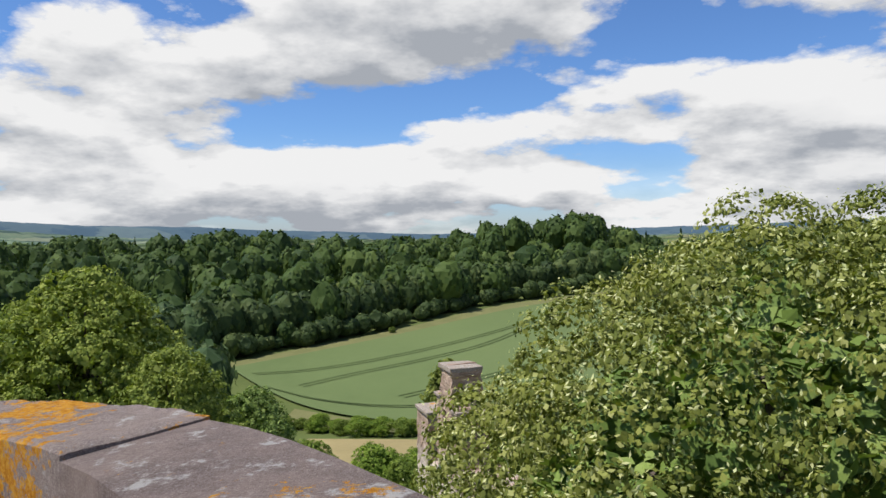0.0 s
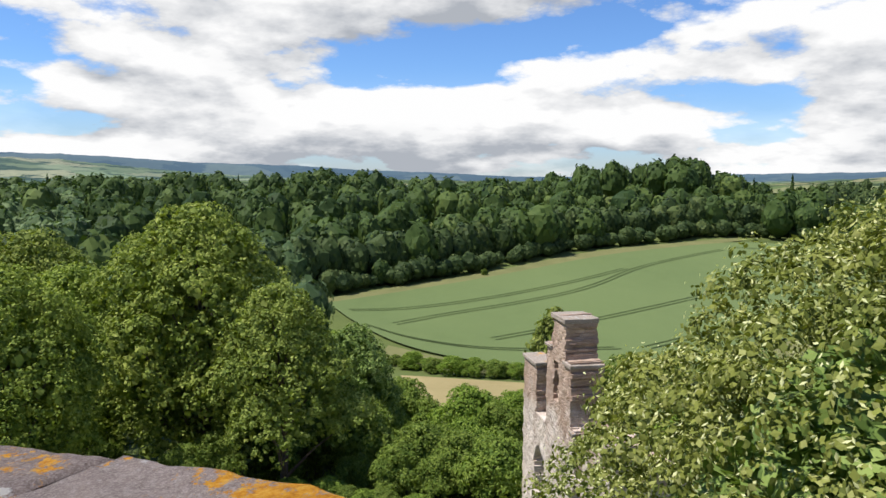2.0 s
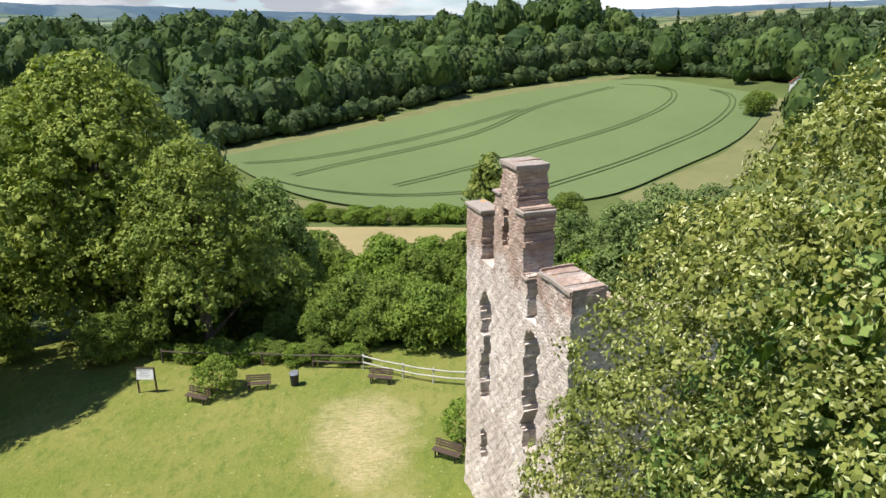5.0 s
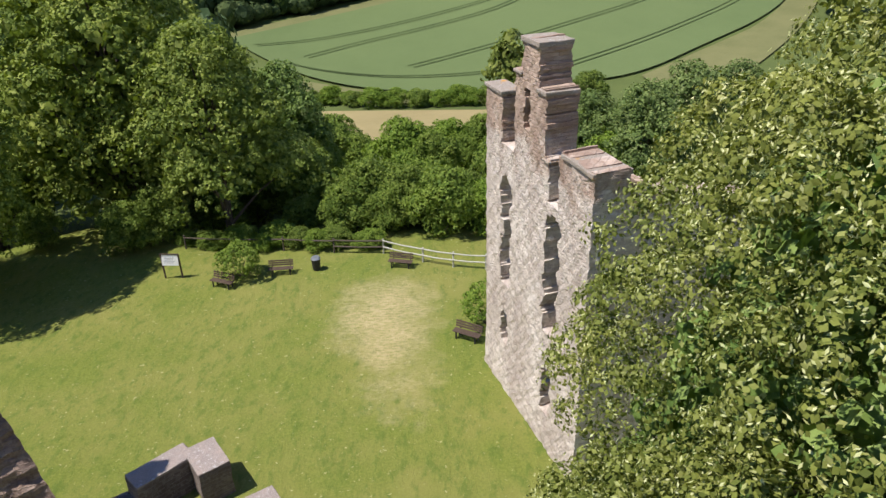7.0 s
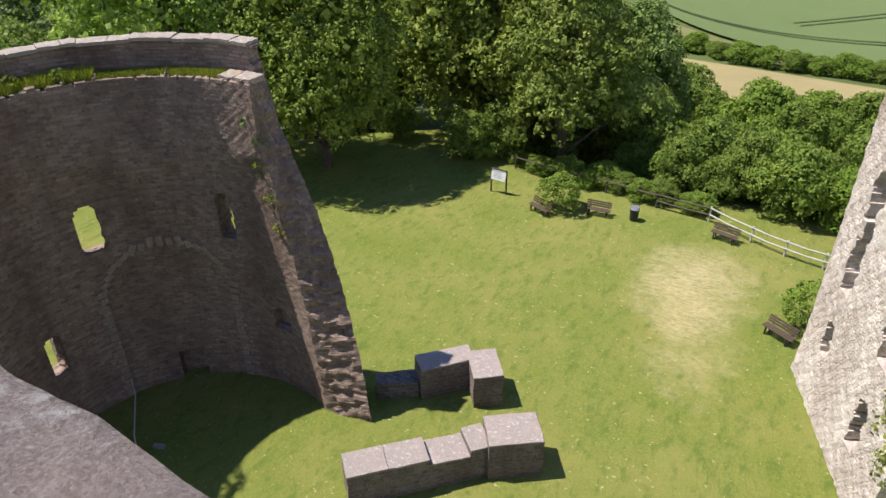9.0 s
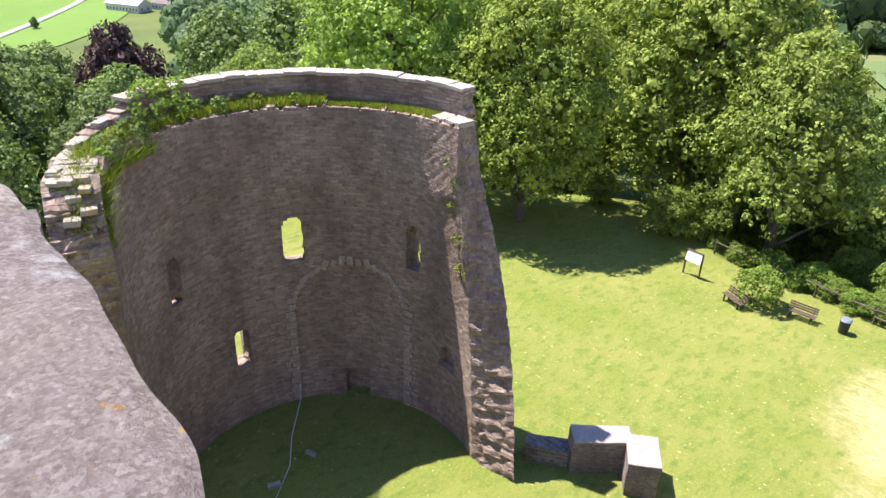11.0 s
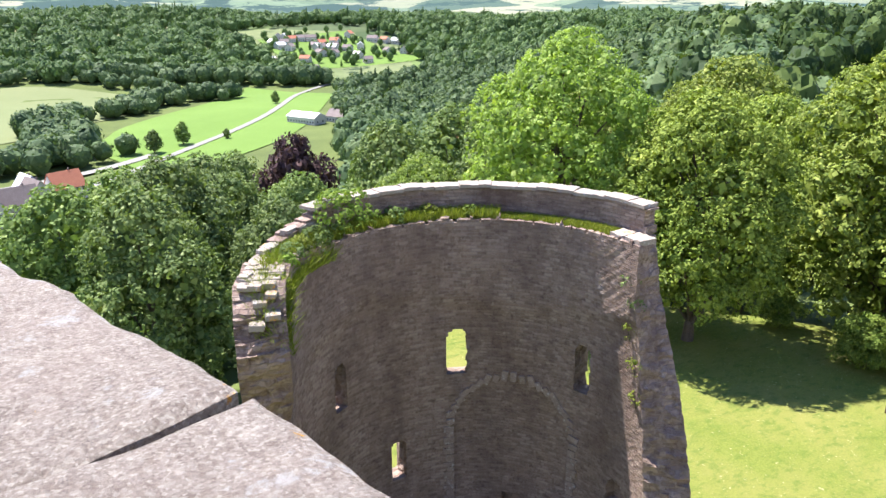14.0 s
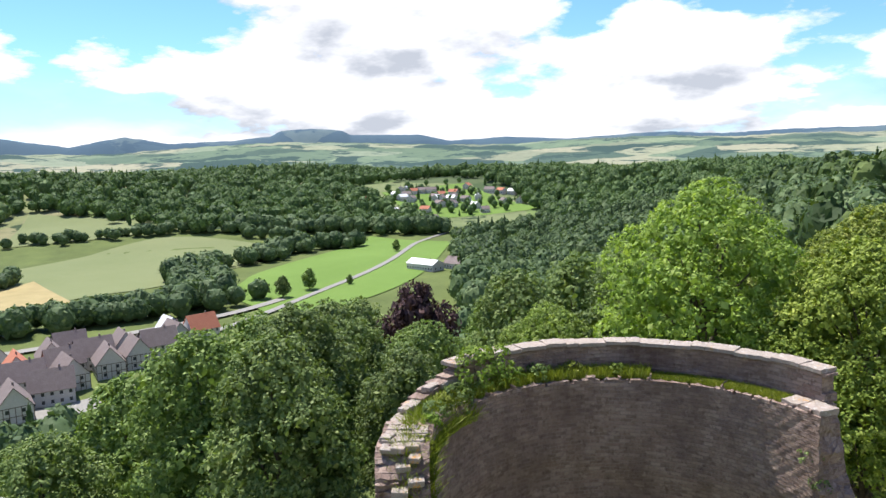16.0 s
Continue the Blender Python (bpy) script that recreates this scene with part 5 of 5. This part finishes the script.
KINDS = [tuft_tree(s, "round") for s in range(5)] + [tuft_tree(9, "spire")]
KINDS += [tuft_tree(s, "round", 1, 95, 0.3) for s in range(20, 25)] + [tuft_tree(29, "spire", 1, 95, 0.3)]


def woods(name, spots, mat, label, seed):
    """spots: x, y, width, height, kind (5: conifer)."""
    r = np.random.default_rng(seed)
    V, F, n = [], [], 0
    for x, y, w, h, kd in spots:
        v, f = KINDS[int(kd)]
        a = r.uniform(0, 6.28)
        c, s = math.cos(a), math.sin(a)
        z = float(terrain(x, y)) + h * 0.5
        V.append(np.c_[(v[:, 0] * c - v[:, 1] * s) * w / 2 + x, (v[:, 0] * s + v[:, 1] * c) * w / 2 + y, v[:, 2] * h * 0.52 + z])
        F.append(f + n)
        n += len(v)
    return tagged(new(name, mesh_np(name, np.vstack(V), np.vstack(F), mat)), label, "wood", kind="stuff")


def scatter(seed, count, inside, low, high, conifer=0.0, squat=1.0, plain_kind=0):
    r = np.random.default_rng(seed)
    out = []
    tries = 0
    while len(out) < count and tries < count * 60:
        tries += 1
        az, d = inside(r)
        x, y = -math.sin(radians(az)) * d, math.cos(radians(az)) * d
        if blocked(x, y):
            continue
        s = r.uniform(low, high)
        kd = 5 if r.random() < conifer else r.integers(0, 5)
        out.append((x, y, s * (0.62 if kd == 5 else 1), s * r.uniform(1.15, 1.5) * squat, kd + plain_kind))
    return out




def in_ring(x, y, ring):
    a, b = ring, np.roll(ring, -1, 0)
    cross = ((a[:, 1] > y) != (b[:, 1] > y)) & (x < (b[:, 0] - a[:, 0]) * (y - a[:, 1]) / (b[:, 1] - a[:, 1] + 1e-9) + a[:, 0])
    return cross.sum() % 2 == 1


VALLEY_OPEN = [np.array(p, float) for p in (
    [(-440, -120), (-470, -60), (-505, -41), (-515, 12), (-560, 40), (-640, 118), (-686, 134), (-740, 95), (-790, 43), (-820, 20), (-960, -90), (-960, -140), (-650, -150)],
    [(-370, 30), (-385, 95), (-470, 190), (-630, 280), (-730, 230), (-640, 165), (-470, 45)],
    [(-230, -90), (-230, 10), (-340, 30), (-400, 45), (-380, -120)],
    [(-640, 290), (-820, 310), (-1080, 290), (-1100, 480), (-960, 520), (-700, 430)])]
VERGE_RING = np.array([(-70, 192), (-30, 140), (20, 132), (60, 140), (135, 240), (132, 275), (110, 330), (88, 338), (50, 322), (15, 300), (-24, 252), (-62, 210)], float)


def blocked(x, y):
    return in_ring(x, y, VERGE_RING) or any(in_ring(x, y, p) for p in VALLEY_OPEN)


edge = []
er = np.random.default_rng(77)
for a, b in zip(along([(-80, 190), (-66, 204), (-46, 226), (-18, 256), (18, 304), (54, 324), (96, 342), (125, 330), (140, 290)], 90), along([(-84, 194), (-70, 208), (-50, 230), (-22, 262), (14, 309), (52, 330), (97, 349), (133, 335), (148, 292)], 90)):
    s = er.uniform(5, 9)
    edge.append((a[0] + er.uniform(-2, 2), a[1] + er.uniform(-2, 2), s, s * er.uniform(0.8, 1.1), er.integers(0, 5)))
    s = er.uniform(9, 13)
    edge.append((b[0] + er.uniform(-2, 2), b[1] + er.uniform(4, 9), s, s * er.uniform(1.2, 1.5), er.integers(0, 5)))
woods("wood_edge", edge, L_FOREST, "shrubby dark edge of the wood above the wheat", 1)
woods("ridge_wood", scatter(2, 1300, lambda r: (r.uniform(-42, 44), math.sqrt(r.uniform(205 ** 2, 620 ** 2))), 6, 17, 0.04), L_FOREST, "dense broadleaf wood covering the ridge", 2)
woods("near_slope_wood", scatter(3, 260, lambda r: (r.uniform(18, 100), math.sqrt(r.uniform(105 ** 2, 240 ** 2))), 9, 14, 0.06), L_VALLEY, "mixed wood falling to the valley", 3)
woods("spur_wood", scatter(14, 620, lambda r: (r.uniform(34, 66), math.sqrt(r.uniform(240 ** 2, 470 ** 2))), 10, 16, 0.06, 0.85), L_VALLEY, "mixed wood on the spur above the village", 4)
woods("far_spur_wood", scatter(4, 1300, lambda r: (r.uniform(34, 66), math.sqrt(r.uniform(470 ** 2, 900 ** 2))), 11, 17, 0.1, 0.8, 6), L_VALLEY, "mixed wood on the spur beyond the farm", 14)
woods("valley_wood", scatter(5, 3400, lambda r: (r.uniform(38, 106), math.sqrt(r.uniform(790 ** 2, 1500 ** 2))), 13, 21, 0.12, 0.82, 6), L_VALLEY, "mixed wood on the far side of the valley", 5)
woods("east_wood", scatter(7, 500, lambda r: (r.uniform(-44, -20), math.sqrt(r.uniform(420 ** 2, 1300 ** 2))), 14, 22, 0.1, 1.0, 6), L_FOREST, "wood on the hillside beyond the eastern village", 7)

# river willows and hedges on the valley floor
wr = np.random.default_rng(15)
belt = []
for line, n, lo, hi in (([(-395, -95), (-405, -45), (-415, 0), (-430, 45)], 60, 10, 16), ([(-430, 20), (-455, 40), (-500, 30), (-560, 35), (-585, 50)], 70, 12, 18), ([(-590, 70), (-610, 95), (-640, 120), (-660, 165), (-650, 185)], 60, 11, 17),
                        ([(-780, -110), (-790, 0), (-800, 60), (-760, 120), (-720, 150)], 50, 8, 14), ([(-800, 90), (-770, 160), (-745, 240), (-700, 300)], 70, 14, 20), ([(-560, -130), (-570, -105), (-590, -85)], 16, 9, 13)):
    for p in along(line, n):
        s = wr.uniform(lo, hi)
        belt.append((p[0] + wr.normal() * 7, p[1] + wr.normal() * 7, s, s * wr.uniform(0.85, 1.15), wr.integers(0, 5)))
woods("river_willows", belt, L_VALLEY, "grey-green willows along the hidden river", 8)

lone = tree_kind("lone_tree", 43, 9.5, 13.0, 1.0, L_OAK, 0.6, 420, 9, "round", 12, "lone round tree in the meadow")
lone.location = (-432, 77, float(terrain(-432, 77)))
for x, y, s in ((-449, 97, 1.05), (-590, 205, 0.8), (-455, 125, 0.5)):
    place_tree(lone, x, y, 40 * s, s)
beech = tree_kind("copper_beech", 45, 14, 17, 1.0, L_BEECH, 0.5, 700, 10, "round", 16, "dark purple copper beech at the wood's edge")
beech.location, beech.scale = (-101, 38.5, float(terrain(-101, 38.5)) - 0.3), (1.0, 1.0, 1.42)

# ---------------------------------------------------------------- houses


def house(x, y, turn, ln, wd, wall_h, roof_h, roof_mat, label, storeys=2, timber=False):
    """A gabled house: walls, roof planes, windows on every storey, a door and a chimney."""
    ob = root("house", x, y, float(terrain(x, y)) + 0.2, turn)
    bm = bmesh.new()
    add_box(bm, 0, 0, wall_h / 2 - 1, ln, wd, wall_h + 2)
    for sx in (-1, 1):
        q = [bm.verts.new((sx * ln / 2, s * wd / 2, wall_h)) for s in (-1, 1)] + [bm.verts.new((sx * ln / 2, 0, wall_h + roof_h))]
        q2 = [bm.verts.new((sx * (ln / 2 - 0.3), v.co.y, v.co.z)) for v in q]
        bm.faces.new(q)
        bm.faces.new(q2[::-1])
    part("wall", bm_mesh("wall", bm, M_PLASTER), ob)
    slope = math.atan2(roof_h, wd / 2)
    run = math.hypot(roof_h, wd / 2) + 0.5
    roof = None
    for s in (-1, 1):
        bm = bmesh.new()
        m = Matrix.Translation((0, s * wd / 4, wall_h + roof_h / 2)) @ Matrix.Rotation(-s * slope, 4, "X")
        add_box(bm, 0, s * 0.2, 0.1, ln + 0.8, run, 0.2, m)
        roof = part("roof", bm_mesh("roof", bm, roof_mat), ob)
    part("chimney", bm_mesh("chimney", add_box(bmesh.new(), ln * 0.2, 0.3, wall_h + roof_h + 0.2, 0.6, 0.6, 1.6), M_ROOF_BROWN), ob)
    for st in range(storeys):
        z = 1.6 + st * 2.8
        if z + 0.7 > wall_h:
            break
        for s in (-1, 1):
            k = max(2, int(ln / 2.6))
            for i in range(k):
                wx = -ln / 2 + ln * (i + 0.5) / k
                w = part("window", bm_mesh("window", add_box(bmesh.new(), wx, s * (wd / 2 + 0.01), z, 1.0, 0.08, 1.3), M_GLASS), ob)
                part("sill", bm_mesh("sill", add_box(bmesh.new(), wx, s * (wd / 2 + 0.06), z - 0.72, 1.2, 0.16, 0.08), M_ROOF_GREY), w)
            for i in range(2):
                part("window", bm_mesh("window", add_box(bmesh.new(), s * (ln / 2 + 0.01), (i - 0.5) * wd * 0.45, z, 0.08, 1.0, 1.3), M_GLASS), ob)
    if timber:
        for s in (-1, 1):
            for i in range(7):
                part("timber", bm_mesh("timber", add_box(bmesh.new(), s * (ln / 2 + 0.03), -wd / 2 + wd * i / 6, wall_h / 2, 0.06, 0.2, wall_h), M_TIMBER), ob)
            for z in (2.6, wall_h):
                part("timber", bm_mesh("timber", add_box(bmesh.new(), s * (ln / 2 + 0.035), 0, z, 0.06, wd, 0.22), M_TIMBER), ob)
    return tagged(ob, label, "house")


hr = np.random.default_rng(3)
for x, y, turn, ln, wd, rm in ((-268, -41, 20, 15, 11, "b"), (-281, -31, 100, 15, 11, "b"), (-283, -52, 15, 16, 11, "b"), (-297, -42, 105, 15, 11, "b"), (-312, -46, 18, 15, 11, "r"), (-298, -27, 20, 16, 11, "b"), (-313, -30, 110, 14, 11, "b"), (-309, -14, 15, 15, 11, "b"), (-324, -20, 105, 15, 11, "b"),
                               (-318, -4, 20, 15, 11, "b"), (-333, -9, 15, 14, 11, "b"), (-329, 5, 105, 15, 11, "b"), (-341, 12, 20, 15, 11, "b"), (-350, 24, 110, 14, 11, "r"), (-352, 10, 15, 12, 10, "g"), (-300, -60, 100, 14, 11, "b"), (-328, -36, 15, 14, 11, "b"), (-330, -56, 20, 14, 11, "b"), (-342, -30, 100, 13, 10, "b")):
    house(x, y, turn + hr.uniform(-8, 8), ln * 0.95, wd * 0.95, 5.6, 6.4, {"r": M_ROOF_RED, "b": M_ROOF_BROWN, "g": M_ROOF_GREY}[rm], {"r": "village house with white walls and red tiled roof", "b": "half-timbered village house with steep brown roof", "g": "small village house with pale grey roof"}[rm], 2, rm == "b")
house(-484, 190, 25, 26, 12, 4.5, 3.0, M_ROOF_GREY, "long barn with a pale metal roof", 1)
house(-470, 215, 25, 30, 11, 4.0, 4.5, M_ROOF_BROWN, "brown-roofed farm building beside the barn", 1)
house(-452, 232, 110, 22, 10, 4.0, 4.5, M_ROOF_BROWN, "brown-roofed farm building beside the barn", 1)
house(-330, 214, 60, 12, 10, 6.0, 8.0, M_ROOF_RED, "house with a steep red roof above the trees", 2)
for k in range(40):
    t = hr.random()
    x, y = -825 - 190 * t + hr.normal() * 22, 380 + 40 * math.sin(t * 5) + hr.normal() * 55
    rm = hr.choice(["r", "b", "g", "b"])
    house(x, y, hr.uniform(0, 180), hr.uniform(10, 16), 9, 5.0, 3.6, {"r": M_ROOF_RED, "b": M_ROOF_BROWN, "g": M_ROOF_GREY}[rm], "white-walled house on the far village slope", 2)
for k in range(14):
    house(540 + hr.normal() * 45, 960 + hr.normal() * 40, hr.uniform(0, 180), 13, 10, 5.5, 4.2, M_ROOF_BROWN if k % 3 else M_ROOF_RED, "white house in the eastern village", 2)
house(140, 262, 30, 12, 9, 3.5, 3.5, M_ROOF_RED, "red-roofed cottage at the end of the field", 1)
vr = np.random.default_rng(19)
woods("village_trees", [(-820 - 210 * vr.random(), 390 + vr.normal() * 60, s, s * 1.3, vr.integers(0, 6)) for s in vr.uniform(5, 10, 110)], L_VALLEY, "garden trees between village houses", 9)
sheet("village_gardens", [(-820, 345), (-900, 320), (-1010, 330)], [(-800, 480), (-900, 470), (-1020, 470)], M_MEADOW, 0.6, 20, 12, "green gardens of the hillside village", "garden")

# ---------------------------------------------------------------- things on the lawn


def bench(x0, y0, x1, y1, front, label):
    """Park bench: plank seat and back on two steel frames."""
    x, y = (x0 + x1) / 2, (y0 + y1) / 2
    ob = root("park_bench", x, y, float(lawn_height(x, y)), math.degrees(math.atan2(y1 - y0, x1 - x0)) + (180 if front < 0 else 0))
    ln = max(1.55, math.hypot(x1 - x0, y1 - y0))
    for k in range(4):
        part("seat_plank", box_mesh("seat_plank", ln, 0.09, 0.04, M_TIMBER, 0.008, 0.44), ob).location = (0, -0.17 + 0.11 * k, 0)
    for k in range(3):
        p = part("back_plank", box_mesh("back_plank", ln, 0.035, 0.1, M_TIMBER, 0.008, 0), ob)
        p.location, p.rotation_euler = (0, 0.25 + 0.035 * k, 0.56 + 0.13 * k), (radians(-14), 0, 0)
    for s in (-1, 1):
        bm = bmesh.new()
        for yy in (-0.17, 0.2):
            add_box(bm, 0, yy, 0.21, 0.07, 0.07, 0.44, None, 0.008)
        add_box(bm, 0, 0.02, 0.4, 0.06, 0.46, 0.05, None, 0.008)
        add_box(bm, 0, 0.31, 0.66, 0.05, 0.05, 0.5, Matrix.Rotation(radians(-8), 4, "X"), 0.006)
        part("leg_frame", bm_mesh("leg_frame", bm, M_IRON), ob).location = (s * (ln / 2 - 0.22), 0, 0)
    return tagged(ob, label, "bench", "benches round the lawn")


bench(-13.78, 41.95, -12.25, 42.05, 1, "brown wooden park bench beside the round shrub")
bench(-6.2, 42.25, -4.8, 41.9, 1, "brown wooden park bench in front of the fence")
bench(-2.3, 34.05, -1.1, 33.35, 1, "brown wooden park bench before a leafy shrub")
bench(-17.0, 41.0, -15.8, 40.5, 1, "brown wooden park bench half hidden by a shrub")
bush("round_shrub", -15.5, 41.9, float(lawn_height(-15.5, 41.9)), 3.0, 2.2, 0.14, 4200, L_SHRUB, 71, "rounded bright green shrub between benches", "shrub")
bush("round_shrub", -0.6, 35.2, float(lawn_height(-0.6, 35.2)), 2.9, 2.2, 0.14, 4200, L_SHRUB, 72, "rounded bright green shrub behind a bench", "shrub")

board = root("information_board", -19.9, 42.28, float(lawn_height(-19.9, 42.28)), -4)
for s in (-1, 1):
    part("post", box_mesh("post", 0.09, 0.09, 1.75, M_TIMBER, 0.01), board).location = (s * 0.56, 0, 0)
panel = part("panel", box_mesh("panel", 1.06, 0.05, 0.72, M_BOARD, 0.008, 0), board, "white printed information panel")
panel.location, panel.rotation_euler = (0, -0.05, 1.33), (radians(-12), 0, 0)
for k in range(5):
    p = part("text_bar", box_mesh("text_bar", 0.7 - 0.1 * (k % 3), 0.006, 0.03, M_PRINT, 0, 0), panel)
    p.location = (-0.05, -0.029, 0.22 - 0.1 * k)
part("rail", box_mesh("rail", 1.2, 0.07, 0.06, M_TIMBER, 0.01, 0), board).location = (0, 0, 1.72)
tagged(board, "white information board on two dark wooden posts", "information board")

bin_ = root("litter_bin", -10.84, 42.35, float(lawn_height(-10.84, 42.35)))
bm = bmesh.new()
bmesh.ops.create_cone(bm, segments=24, radius1=0.24, radius2=0.29, depth=0.75, cap_ends=True, matrix=Matrix.Translation((0, 0, 0.42)))
part("bucket", bm_mesh("bucket", bm, M_IRON), bin_)
bm = bmesh.new()
bmesh.ops.create_cone(bm, segments=24, radius1=0.32, radius2=0.26, depth=0.1, cap_ends=True, matrix=Matrix.Translation((0, 0, 0.86)))
part("lid", bm_mesh("lid", bm, M_STEEL), bin_, "pale metal lid")
tagged(bin_, "dark litter bin with a pale metal lid", "litter bin")

fence = root("rail_fence", -6.7, 44.1, float(terrain(-6.7, 44.1)))
FL = [(-20.5, 46.6), (-17.0, 46.2), (-13.5, 45.4), (-10.0, 44.6), (-6.7, 44.1), (-4.1, 42.6), (-2.2, 41.75), (-0.2, 41.2), (2.0, 40.7), (4.2, 40.4)]
for i, (x, y) in enumerate(FL):
    z = float(terrain(x, y))
    bm = bmesh.new()
    add_tube(bm, [(x, y, z - 0.3), (x + 0.02, y, z + 1.05)], [0.065, 0.055], 8)
    under(part("post", bm_mesh("post", bm, M_RAIL if i > 3 else M_BARK), fence), fence.location)
for i, ((x0, y0), (x1, y1)) in enumerate(zip(FL, FL[1:])):
    for h in ((0.5, 0.95) if i > 2 else (0.9,)):
        bm = bmesh.new()
        z0, z1 = float(terrain(x0, y0)), float(terrain(x1, y1))
        add_tube(bm, [(x0, y0 - 0.05, z0 + h), ((x0 + x1) / 2, (y0 + y1) / 2 - 0.05, (z0 + z1) / 2 + h - 0.04), (x1, y1 - 0.05, z1 + h)], [0.05, 0.045, 0.05], 8)
        under(part("rail", bm_mesh("rail", bm, M_RAIL if i > 3 else M_BARK), fence), fence.location)
tagged(fence, "weathered wooden rail fence along the lawn's edge", "fence")
hr = np.random.default_rng(23)
for k in range(15):
    f = k / 14
    x, y = -21 + 13.5 * f + hr.uniform(-0.4, 0.4), 46.9 - 2.2 * f + hr.uniform(0, 1.4)
    place_tree(shrub, x, y, hr.uniform(0, 360), hr.uniform(0.22, 0.36), 1.35, "low bramble hedge behind the lawn fence")

hose = bmesh.new()
add_tube(hose, [(-25.95, 17.2, 0.2), (-25.7, 17.0, -0.45), (-24.0, 15.4, -0.55), (-22.6, 14.4, -0.52), (-20.8, 12.2, -0.5), (-19.6, 10.4, -0.5)], [0.03] * 6, 6)
tagged(new("cable", bm_mesh("cable", hose, M_WIRE)), "pale cable lying across the chapel's grass floor", "cable")
for x, y, t in ((-22.7, 15.5, 20), (-22.2, 13.4, 70)):
    lamp = root("floor_spot", x, y, float(lawn_height(x, y)), t)
    part("housing", box_mesh("housing", 0.5, 0.2, 0.16, M_STEEL, 0.02), lamp)
    part("bracket", box_mesh("bracket", 0.1, 0.1, 0.1, M_IRON, 0.01), lamp)
    tagged(lamp, "small grey spotlight lying on the chapel floor", "spotlight")
